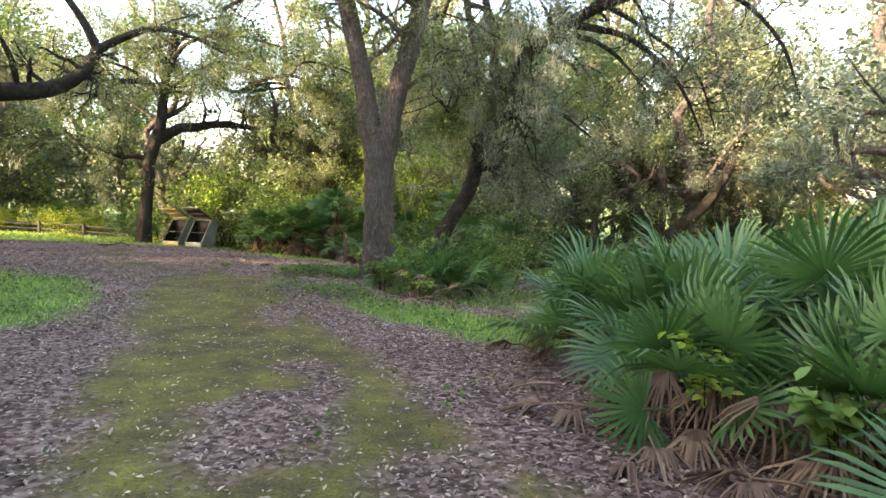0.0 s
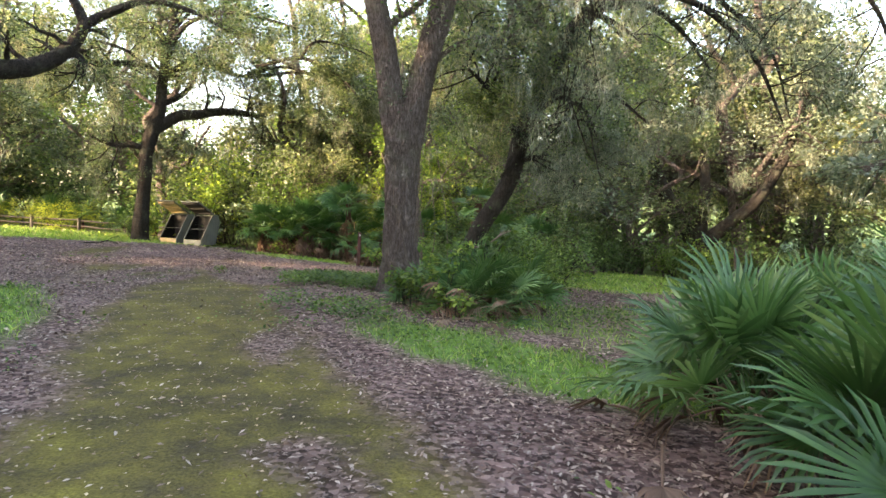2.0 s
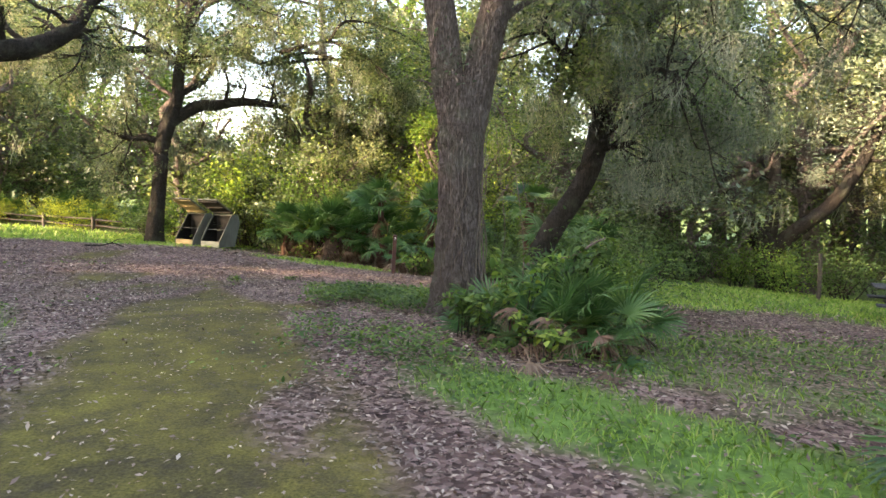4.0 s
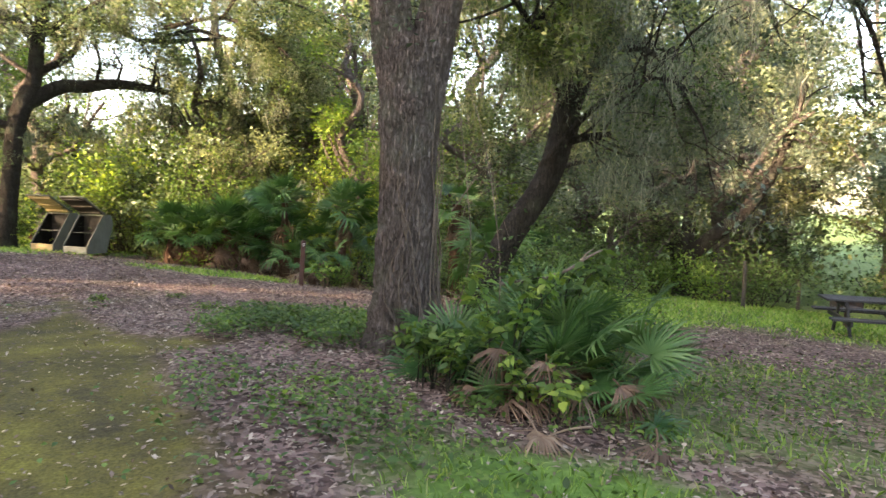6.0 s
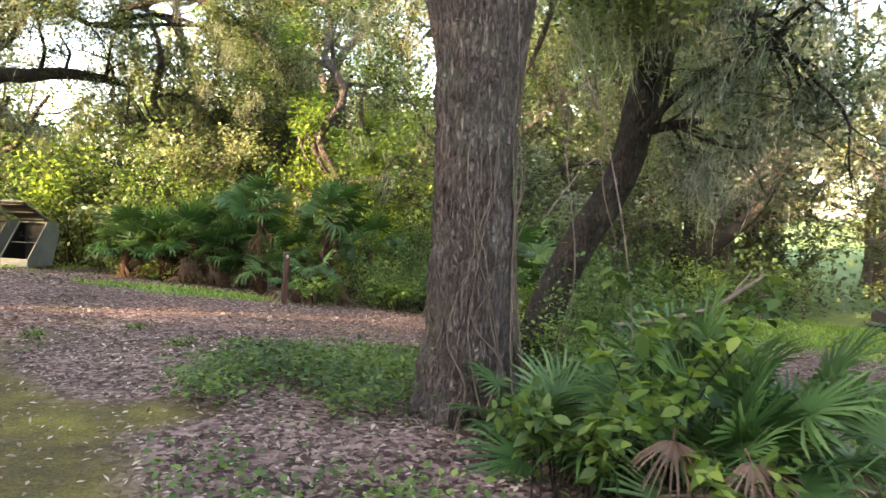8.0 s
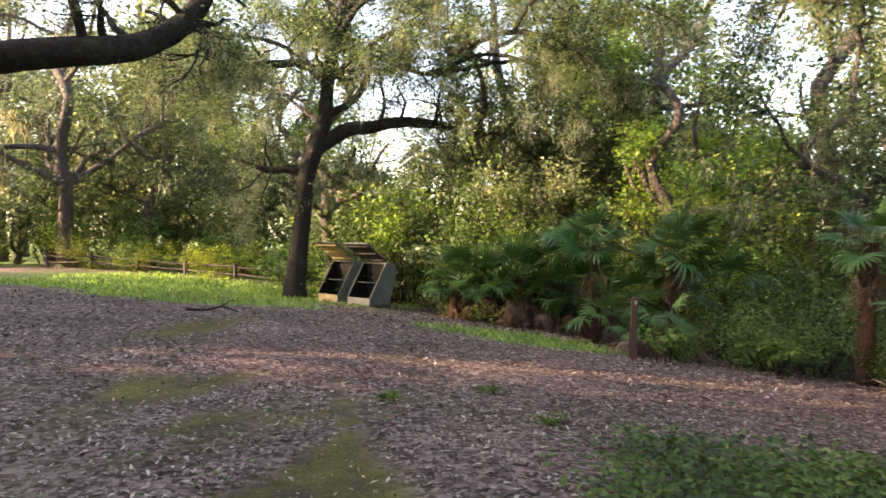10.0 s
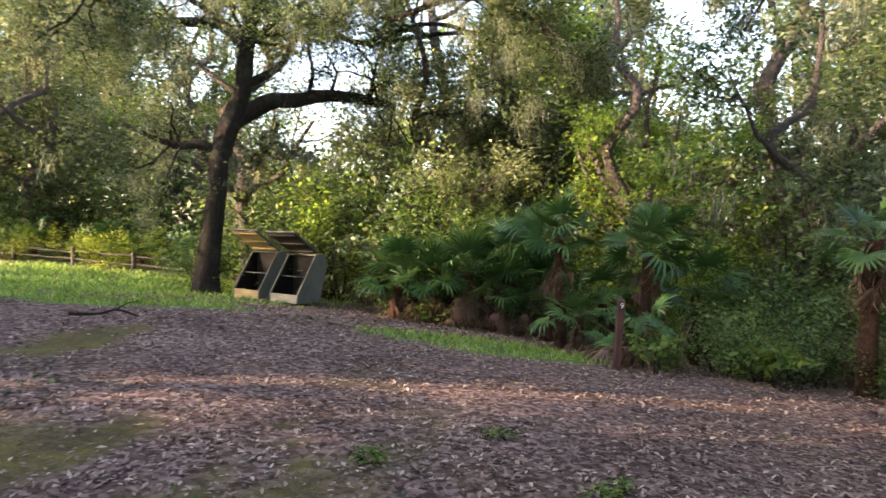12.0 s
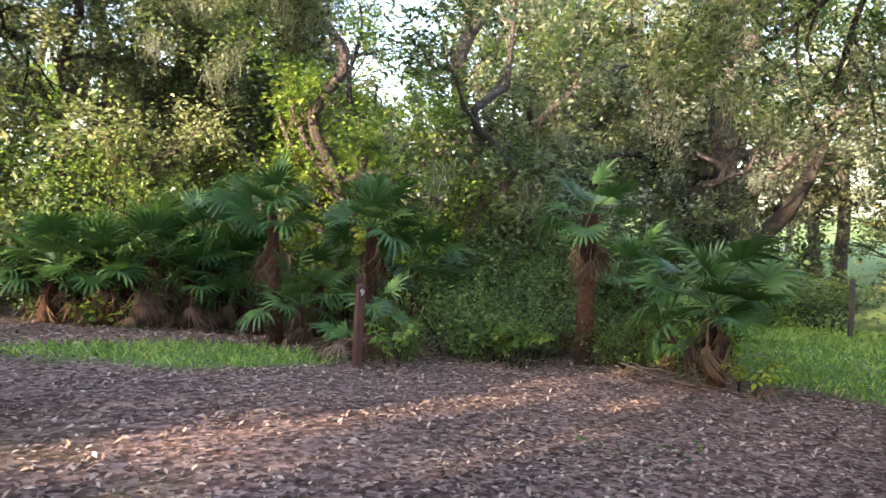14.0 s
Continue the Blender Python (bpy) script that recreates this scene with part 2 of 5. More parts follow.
def tube(path, radii, sides=8, lump=0.0, rng=None, ridges=0):
    """A tapered tube of quads along a path, lumpy where asked."""
    P = np.asarray(path, dtype=float)
    R = np.asarray(radii, dtype=float)
    T = np.gradient(P, axis=0)
    T /= np.linalg.norm(T, axis=1, keepdims=True) + 1e-9
    ref = np.array([0.31, 0.95, 0.05]) if abs(T[0][1]) < 0.8 else np.array([0.95, 0.2, 0.1])
    A = np.cross(T, ref)
    A /= np.linalg.norm(A, axis=1, keepdims=True) + 1e-9
    Bn = np.cross(T, A)
    th = np.linspace(0, 2 * np.pi, sides, endpoint=False)
    k = np.ones((len(P), sides))
    if lump and rng is not None:
        s = np.linspace(0, len(P) / 6.0, len(P))[:, None]
        for j in range(1, 5):
            k += lump / j * np.sin(j * th[None] + rng.uniform(0, 6.3) + s * rng.uniform(-2, 2)) * np.cos(s * j * 1.7 + rng.uniform(0, 6.3))
        if ridges:
            ph = 0.35 * np.sin(s * 2.3 + 3 * th[None]) + 0.25 * np.sin(s * 5.1 + 5 * th[None]) + rng.uniform(0, 6)
            k += 0.06 * np.abs(np.sin(ridges * 0.5 * th[None] + ph)) - 0.03 + rng.uniform(-0.026, 0.026, k.shape)
    V = P[:, None] + (np.cos(th)[None, :, None] * A[:, None] + np.sin(th)[None, :, None] * Bn[:, None]) * (R[:, None] * k)[..., None]
    i = np.arange(len(P) - 1)[:, None] * sides
    j = np.arange(sides)[None]
    j2 = (j + 1) % sides
    F = np.stack([i + j, i + j2, i + sides + j2, i + sides + j], axis=-1).reshape(-1, 4)
    return V.reshape(-1, 3), F


def unit(a):
    return a / (np.linalg.norm(a, axis=-1, keepdims=True) + 1e-9)


def leaf_quads(C, size, rng, flat=0.6, wide=0.5, droop=0.15, jitter=0.4):
    """Folded pointed leaves round the centres C."""
    n = len(C)
    d = rng.normal(size=(n, 3))
    d[:, 2] = d[:, 2] * (1 - flat) - droop
    d = unit(d)
    up = rng.normal(size=(n, 3)) * (1 - flat) + np.array([0, 0, 1.0])
    s = unit(np.cross(d, up))
    nn = np.cross(s, d)
    L = (size * (1 + jitter * rng.uniform(-1, 1, n)))[:, None]
    b = C - d * L * 0.5
    t = C + d * L * 0.5
    mid = C - d * L * 0.05
    l = mid + s * L * wide * 0.5 + nn * L * 0.08
    r = mid - s * L * wide * 0.5 + nn * L * 0.08
    V = np.stack([b, r, t, l], axis=1).reshape(-1, 3)
    F = np.arange(4 * n).reshape(-1, 4)
    return V, F


def broad_leaves(C, D, size, rng, wide=0.6):
    """Ovate leaves with a folded midrib; D is the way that each points."""
    n = len(C)
    D = unit(D)
    up = np.array([0, 0, 1.0]) + rng.normal(size=(n, 3)) * 0.35
    S = unit(np.cross(D, up))
    N = np.cross(S, D)
    L = (size * rng.uniform(0.65, 1.3, n))[:, None]
    W = L * wide * 0.5
    P = lambda a, w, h: C + D * L * a + S * W * w + N * L * h
    V = np.stack([P(0, 0, 0), P(0.3, 0.85, 0.06), P(0.65, 0.8, 0.03), P(1, 0, -0.16), P(0.65, -0.8, 0.03), P(0.3, -0.85, 0.06), P(0.3, 0, 0.0), P(0.65, 0, -0.05)], axis=1).reshape(-1, 3)
    quads = np.array([[0, 5, 6, 1], [1, 6, 7, 2], [6, 5, 4, 7], [2, 7, 4, 3]])
    F = (quads[None] + 8 * np.arange(n)[:, None, None]).reshape(-1, 4)
    return V, F


def moss_strips(C, L, rng, width=0.03):
    """Hanging grey strands, wavy, four joints each; L is the length of each."""
    n = len(C)
    a = rng.uniform(0, 6.28, n)
    S = np.stack([np.cos(a), np.sin(a), np.zeros(n)], 1)
    rows = []
    off = np.zeros((n, 3))
    for f, w in ((0, 0.5), (0.3, 1.0), (0.65, 0.7), (1.0, 0.08)):
        p = C + off
        p[:, 2] -= L * f
        rows += [p - S * width * w * 0.5, p + S * width * w * 0.5]
        off = off + rng.normal(size=(n, 3)) * np.array([1, 1, 0.0]) * (0.02 + 0.09 * L[:, None]) - (off * 0.2)
    V = np.stack(rows, 1).reshape(-1, 3)
    q = np.array([[0, 1, 3, 2], [2, 3, 5, 4], [4, 5, 7, 6]])
    F = (q[None] + 8 * np.arange(n)[:, None, None]).reshape(-1, 4)
    return V, F


def value_noise(x, y, seed=0):
    """Smooth noise between 0 and 1 on arrays."""
    x, y = np.asarray(x, float), np.asarray(y, float)
    xi, yi = np.floor(x), np.floor(y)
    fx, fy = x - xi, y - yi
    fx, fy = fx * fx * (3 - 2 * fx), fy * fy * (3 - 2 * fy)

    def h(a, b):
        v = np.sin(a * 127.1 + b * 311.7 + seed * 74.7) * 43758.5453
        return v - np.floor(v)
    return (h(xi, yi) * (1 - fx) + h(xi + 1, yi) * fx) * (1 - fy) + (h(xi, yi + 1) * (1 - fx) + h(xi + 1, yi + 1) * fx) * fy


def fbm(x, y, seed=0):
    return (value_noise(x, y, seed) + 0.5 * value_noise(x * 2.1, y * 2.1, seed + 1) + 0.25 * value_noise(x * 4.3, y * 4.3, seed + 2)) / 1.75


# ---- the lie of the land ----
def land(x, y):
    """Height of the ground: it falls gently to the right and to the back."""
    x = np.clip(np.asarray(x, float), -22, 14)
    y = np.clip(np.asarray(y, float), -6, 30)
    u, v = x / 10, y / 10
    z = 0.009 - 0.263 * u - 0.034 * v - 0.073 * u * u - 0.219 * u * v - 0.098 * v * v
    z = z + 0.14 * np.exp(-((x + 2) ** 2 + (y - 12) ** 2) / 8) + 0.2 * np.exp(-((x + 9.5) ** 2 + (y - 22.5) ** 2) / 18)
    far = np.clip((y - 18) / 7, 0, 1)
    z = z - 0.40 * far * far * (3 - 2 * far) * np.clip((5 - x) / 5, 0, 1)
    return z - 0.13 * np.exp(-((x + 1) ** 2 + (y - 18.5) ** 2) / 12)


ROAD_Y = [-4, -1, 1, 3.2, 5, 6.4, 8.3, 10.3, 12.4, 14, 16]
ROAD_X = [2.2, 1.2, 0.35, -0.5, -1.5, -1.87, -2.8, -3.65, -4.4, -4.9, -6.0]
ROAD_W = [1.7, 1.7, 1.65, 1.55, 1.4, 1.34, 1.3, 1.15, 0.95, 0.12, 0.02]


def moss_mask(x, y):
    """How mossy the old road is, 0 to 1."""
    d = np.abs(x - np.interp(y, ROAD_Y, ROAD_X)) / np.interp(y, ROAD_Y, ROAD_W)
    edge = d + 0.4 * (fbm(x * 1.3, y * 1.3, 3) - 0.5)
    m = np.clip((1.05 - edge) / 0.22, 0, 1)
    hole = np.clip((fbm(x * 0.9 + 7, y * 0.55, 9) - 0.73) / 0.06, 0, 1)
    spot = np.exp(-((x + 1.25) ** 2 / 0.35 + (y - 4.4) ** 2 / 1.6))
    m = m * (1 - 0.9 * hole) * (1 - 0.9 * np.clip((spot + fbm(x * 3, y * 3, 4) - 0.95) * 4, 0, 1))
    far = np.clip((fbm(x * 1.6, y * 0.8, 21) - 0.56) / 0.08, 0, 1) * np.exp(-((x + 6.4) ** 2 / 2.5 + (y - 15.2) ** 2 / 4))
    for cx, cy, rx, ry in ((-7.1, 14.55, 0.34, 0.45), (-6.75, 15.2, 0.3, 0.6), (-6.1, 13.95, 0.3, 0.4), (-8.9, 17.6, 0.4, 0.9), (-3.35, 12.5, 0.45, 0.3), (-4.3, 12.5, 0.7, 0.45)):
        q = np.exp(-((x - cx) / rx) ** 2 - ((y - cy) / ry) ** 2)
        far = np.maximum(far, np.clip((q + 0.9 * (fbm(x * 2.5, y * 2.5, 23) - 0.5) - 0.32) / 0.3, 0, 0.95))
    return np.clip(np.where((y > 16) | (y < -4), 0, m) + far, 0, 1)


# centre x, y, radii, turn in degrees
GRASS_SPOTS = [
    (-0.1, 8.9, 2.1, 0.75, -42), (1.2, 7.9, 1.3, 0.8, -20), (2.4, 11.3, 2.4, 2.0, 0), (5.5, 12.0, 2.6, 1.6, 10),
    (8.2, 22.0, 6.5, 5.6, 0), (3.2, 18.6, 1.6, 1.8, 0), (-6.1, 8.4, 1.3, 2.4, 10), (-8.4, 10.4, 2.2, 1.8, 0), (-4.7, 20.9, 1.8, 1.2, 14), (-11.6, 20.6, 2.2, 0.9, 0),
    (-15.5, 26.2, 6.5, 4.0, 0), (-9.9, 21.6, 1.3, 0.7, -20), (10.5, 14.5, 3.0, 2.2, 0),
]


def weedy(x, y):
    """The shaded ground past the oak, where dark weeds take the place of grass."""
    return np.clip(1.6 - 1.3 * np.hypot((x - 3.2) / 3.4, (y - 11.5) / 2.2), 0, 1)


def grass_mask(x, y):
    g = np.zeros_like(np.asarray(x, float))
    for cx, cy, rx, ry, a in GRASS_SPOTS:
        ca, sa = math.cos(radians(a)), math.sin(radians(a))
        u, v = ((x - cx) * ca + (y - cy) * sa) / rx, (-(x - cx) * sa + (y - cy) * ca) / ry
        g = np.maximum(g, np.clip((1.15 - np.sqrt(u * u + v * v) - 0.7 * (fbm(x * 1.1, y * 1.1, 5) - 0.5)) / 0.35, 0, 1))
    far = np.clip((np.maximum(np.maximum(x - 10, y - 29), -x - 24)) / 3, 0, 0.85)
    return np.maximum(g, far)


# the middle line of the trodden path
WALK = np.stack([np.interp(np.linspace(0, 13, 27), [0, 3.4, 6.0, 8.2, 9.1, 11.0, 13.0], [0, -0.7, -1.45, -2.15, -2.6, -3.95, -4.65]), np.linspace(0, 13, 27)], 1)


def near_walk(x, y):
    d = np.full(len(x), 1e9)
    for a, b in WALK:
        d = np.minimum(d, np.hypot(x - a, y - b))
    return d


def build_ground():
    fx, fy = np.arange(-15, 11.01, 0.17), np.arange(-3, 30.01, 0.17)
    out = np.array([0.5, 1.2, 2.5, 5, 9, 15, 25, 45, 90, 180, 400, 900.0])
    gx = np.concatenate([fx[0] - out[::-1], fx, fx[-1] + out])
    gy = np.concatenate([fy[0] - out[::-1], fy, fy[-1] + out])
    X, Y = np.meshgrid(gx, gy)
    moss, grass = moss_mask(X, Y), grass_mask(X, Y) * (1 - 0.85 * weedy(X, Y))
    Z = land(X, Y) + 0.03 * (fbm(X * 2.5, Y * 2.5, 11) - 0.5) * (1 - 0.6 * moss) + 0.05 * (fbm(X * 0.6, Y * 0.6, 12) - 0.5) - 0.012 * moss
    nx = len(gx)
    i, j = np.meshgrid(np.arange(nx - 1), np.arange(len(gy) - 1))
    a = (j * nx + i).ravel()
    me = raw_mesh("ground", np.stack([X, Y, Z], -1).reshape(-1, 3), np.stack([a, a + 1, a + nx + 1, a + nx], -1), True)
    col = me.color_attributes.new("zones", "FLOAT_COLOR", "POINT")
    col.data.foreach_set("color", np.stack([moss, grass, moss * 0, moss * 0 + 1], -1).astype(np.float32).ravel())
    tagged(put("ground", me, FLOOR), "forest floor of dead oak leaves with a mossy old road", "ground", kind="structure")


build_ground()


def thing(name, x, y, label, category, group="", sink=0.0, turn=0.0):
    e = new(name)
    e.matrix_basis = pose(x, y, float(land(x, y)) - sink, 0, 0, turn)
    return tagged(e, label, category, group)


# ---- trees ----
def branch(geo, tips, rng, p, d, length, r, level, lift=0.1, kids=4, lean=0.35):
    """A crooked tapered branch with its side branches; gathers the twig points."""
    n = 6 if level > 0 else 4
    P, q, v = [np.array(p, float)], np.array(p, float), unit(np.array(d, float))
    for _ in range(n - 1):
        v = unit(v + rng.normal(size=3) * lean * 0.55 + np.array([0, 0, lift * 0.35]))
        q = q + v * length / (n - 1)
        P.append(q)
    P = np.array(P)
    S = spline(P, n * 2 - 3) if level > 0 else P
    R = np.linspace(r, r * 0.42, len(S))
    geo.add(*tube(S, R, 7 if level > 1 else 5 if level == 1 else 3))
    if level == 0:
        tips.extend(P[1:])
        return
    for _ in range(kids):
        f = rng.uniform(0.35, 1.0)
        i = min(int(f * (len(S) - 1)), len(S) - 2)
        t = unit(S[i + 1] - S[i])
        side = unit(np.cross(t, rng.normal(size=3)))
        branch(geo, tips, rng, S[i], t * 0.6 + side * 0.9, length * rng.uniform(0.42, 0.68), R[i] * 0.55, level - 1, lift, kids, lean)
    tips.extend(P[-2:])


def crown_leaves(tips, count, size, rng, spread=0.32, flat=0.55):
    T = np.array(tips)
    C = T[rng.integers(0, len(T), count)] + rng.normal(size=(count, 3)) * spread * np.array([1, 1, 0.7])
    return leaf_quads(C, size, rng, flat)


def moss_on(points, count, length, rng, width=0.03, spread=0.1):
    """Strands hang in tapered tufts from some of the points: short at the rim, long in the middle."""
    T = np.array(points)
    k = max(8, count // 36)
    tuft = T[rng.integers(0, len(T), k)]
    own = length * rng.uniform(0.25, 1.2, k) ** 1.5
    i = rng.integers(0, k, count)
    o = rng.normal(size=(count, 3)) * spread * np.array([1, 1, 0.5])
    rim = np.clip(np.hypot(o[:, 0], o[:, 1]) / (2.2 * spread), 0, 1)
    L = own[i] * (1.1 - 0.85 * rim) * rng.uniform(0.4, 1.1, count) + 0.08
    return moss_strips(tuft[i] + o, L, rng, width)


def forest_tree(seed, height, spread, leaf_count, leaf_size, moss_count, leaves, lean=0.15, low=0.3, bark=None, moss_len=1.1, depth=2):
    """An oak of the woods behind: meshes of trunk, crown and moss."""
    rng = np.random.default_rng(seed)
    geo, tips = Geo(), []
    top = height * 0.62
    n = 7
    P = np.array([(rng.normal() * lean * i / 2, rng.normal() * lean * i / 2, top * i / (n - 1) - 0.15) for i in range(n)])
    P[0, :2] = 0
    S = spline(P, 16)
    r0 = height * 0.019
    R = np.linspace(r0, r0 * 0.45, len(S))
    R[0] *= 1.45
    R[1] *= 1.15
    geo.add(*tube(S, R, 10, 0.06, rng))
    for _ in range(9):
        f = rng.uniform(low, 1.0)
        i = min(int(f * 15), 14)
        a = rng.uniform(0, 6.28)
        branch(geo, tips, rng, S[i], (math.cos(a), math.sin(a), rng.uniform(0.1, 0.9)), spread * rng.uniform(0.55, 1.0) * (1.15 - 0.4 * f), R[i] * 0.6, depth, 0.12, 3 if depth > 1 else 5)
    branch(geo, tips, rng, S[-1], (0, 0, 1), height * 0.3, R[-1], depth, 0.2, 4)
    trunk = geo.mesh("trunk", True)
    trunk.materials.append(bark or BARK)
    crown = raw_mesh("crown", *crown_leaves(tips, leaf_count, leaf_size, rng, 0.23 if depth > 1 else 0.5))
    crown.materials.append(leaves)
    moss = None
    if moss_count:
        moss = raw_mesh("spanish_moss", *moss_on(tips, moss_count, moss_len, rng, 0.035, 0.16))
        moss.materials.append(MOSS)
    return trunk, crown, moss


def plant_tree(meshes, x, y, turn, scale, label, group="trees of the woods"):
    t = thing("oak_tree", x, y, label, "tree", group, 0.05, turn)
    t.scale = (scale, scale, scale)
    for me in meshes:
        if me is not None:
            ob = put(me.name.split(".")[0], me, None, t)
            if ob.name.startswith("spanish"):
                ob["kind"] = "stuff"
    return t


def hero_tree(name, x, y, label, limbs, seed, leaf_count, leaf_size, moss_count, leaves=None, bark=None, twigs=7, moss_len=0.9, ridges=0, spread=0.19, twig_len=1.3, bare=0.35):
    """An oak near the road. limbs: rows of (name, [(x, y, z, radius), ...]) in world places; leaves grow past the share bare of each limb."""
    rng = np.random.default_rng(seed)
    t = thing(name, x, y, label, "tree")
    o = np.array(t.matrix_basis.translation)
    tips, hang, twig_geo = [], [], Geo()
    for k, (part_name, pts) in enumerate(limbs):
        A = np.array(pts, float)
        main = part_name == "trunk"
        n = (90 if ridges else 22) if main else (40 if ridges else 18)
        S = spline(A, n)
        sides = (96 if ridges else 16) if main else (48 if ridges else 12)
        V, F = tube(S[:, :3] - o, np.maximum(S[:, 3], 0.012), sides, 0.05 if main else 0.08, rng, ridges if main else ridges // 2)
        put(part_name, raw_mesh(part_name, V, F, True), bark or BARK, t)
        if main:
            continue
        for _ in range(twigs):
            f = rng.uniform(bare, 1.0)
            i = min(int(f * (n - 1)), n - 2)
            d = unit(S[i + 1, :3] - S[i, :3])
            side = unit(np.cross(d, rng.normal(size=3)))
            branch(twig_geo, tips, rng, S[i, :3] - o, d * 0.5 + side + np.array([0, 0, 0.15]), twig_len * rng.uniform(0.6, 1.25), max(0.018, S[i, 3] * 0.35), 2 if twig_len > 1 else 1, 0.0, 3, 0.5)
        hang.extend(S[int(n * 0.3):, :3] - o)
    tagged(put("twig", twig_geo.mesh("twig", True), bark or BARK, t), kind="stuff")
    put("crown", raw_mesh("crown", *crown_leaves(tips, leaf_count, leaf_size, rng, spread)), leaves or OAK, t)
    if moss_count:
        tagged(put("spanish_moss", raw_mesh("spanish_moss", *moss_on(hang + tips, moss_count * 2, moss_len, rng, 0.0065, 0.11)), MOSS, t), kind="stuff")
    return t, tips


# the big forked oak that the road passes
main_oak, _ = hero_tree("oak_tree", -1.22, 12.6, "large forked oak with furrowed brown bark beside the old road", [
    ("trunk", [(-1.26, 12.6, -0.25, 0.50), (-1.26, 12.6, 0.12, 0.36), (-1.26, 12.6, 0.6, 0.292), (-1.25, 12.6, 1.5, 0.262), (-1.23, 12.6, 2.3, 0.27), (-1.21, 12.6, 2.95, 0.25)]),
    ("limb", [(-1.31, 12.6, 2.0, 0.16), (-1.37, 12.62, 2.75, 0.19), (-1.52, 12.67, 3.8, 0.185), (-1.86, 12.78, 5.4, 0.165), (-2.2, 12.9, 7.2, 0.13), (-2.0, 13.2, 9.4, 0.08)]),
    ("limb", [(-1.14, 12.6, 2.0, 0.16), (-1.05, 12.62, 2.75, 0.195), (-0.84, 12.67, 3.8, 0.19), (-0.42, 12.77, 5.3, 0.175), (0.0, 12.9, 7.4, 0.15), (0.5, 13.2, 9.8, 0.08)]),
    ("limb", [(-1.95, 12.8, 5.5, 0.10), (-2.9, 13.6, 6.0, 0.085), (-3.9, 14.4, 6.1, 0.06), (-5.0, 15.2, 5.9, 0.035)]),
    ("limb", [(-0.2, 12.8, 6.2, 0.11), (0.9, 13.4, 7.0, 0.09), (2.2, 14.2, 7.2, 0.06), (3.4, 14.9, 6.9, 0.03)]),
    ("limb", [(-2.1, 12.9, 6.8, 0.10), (-2.6, 11.8, 7.6, 0.08), (-3.4, 10.4, 8.0, 0.05), (-4.0, 9.2, 7.9, 0.03)]),
    ("limb", [(0.0, 12.9, 7.2, 0.11), (0.4, 11.6, 8.0, 0.08), (0.9, 10.2, 8.3, 0.05), (1.4, 8.8, 8.2, 0.03)]),
    ("limb", [(0.05, 12.9, 7.2, 0.12), (0.4, 14.8, 6.6, 0.09), (0.8, 16.6, 5.2, 0.065), (1.0, 18.2, 4.2, 0.045), (0.9, 19.6, 3.4, 0.02)]),
    ("limb", [(0.6, 15.8, 5.9, 0.07), (1.6, 17.2, 4.8, 0.055), (2.3, 18.4, 4.0, 0.04), (2.8, 19.2, 3.0, 0.02)]),
    ("limb", [(1.3, 16.8, 5.0, 0.05), (2.8, 17.6, 4.4, 0.035), (4.0, 18.2, 3.5, 0.015)]),
    ("limb", [(0.8, 16.6, 5.2, 0.05), (-0.2, 18.0, 4.7, 0.035), (-0.9, 19.4, 4.1, 0.015)]),
    ("limb", [(1.6, 17.2, 4.8, 0.04), (2.2, 18.9, 3.9, 0.03), (1.7, 20.0, 3.3, 0.012)]),
    ("limb", [(-0.95, 12.65, 3.4, 0.05), (-0.5, 12.9, 3.9, 0.04), (0.1, 13.2, 4.15, 0.03), (0.9, 13.4, 4.0, 0.015)]),
], 3, 52000, 0.08, 3600, twigs=8, ridges=30, bare=0.45)

# long veils of moss between the two oaks
_r = np.random.default_rng(71)
_veil = spline([(-0.75, 12.8, 3.7), (-0.2, 13.1, 4.1), (0.6, 13.4, 4.2), (1.4, 13.7, 4.4), (2.2, 14.0, 4.6)], 40) - np.array(main_oak.matrix_basis.translation)
tagged(put("spanish_moss", raw_mesh("spanish_moss", *moss_on(_veil, 1400, 0.5, _r, 0.005, 0.16)), MOSS, main_oak), kind="stuff")

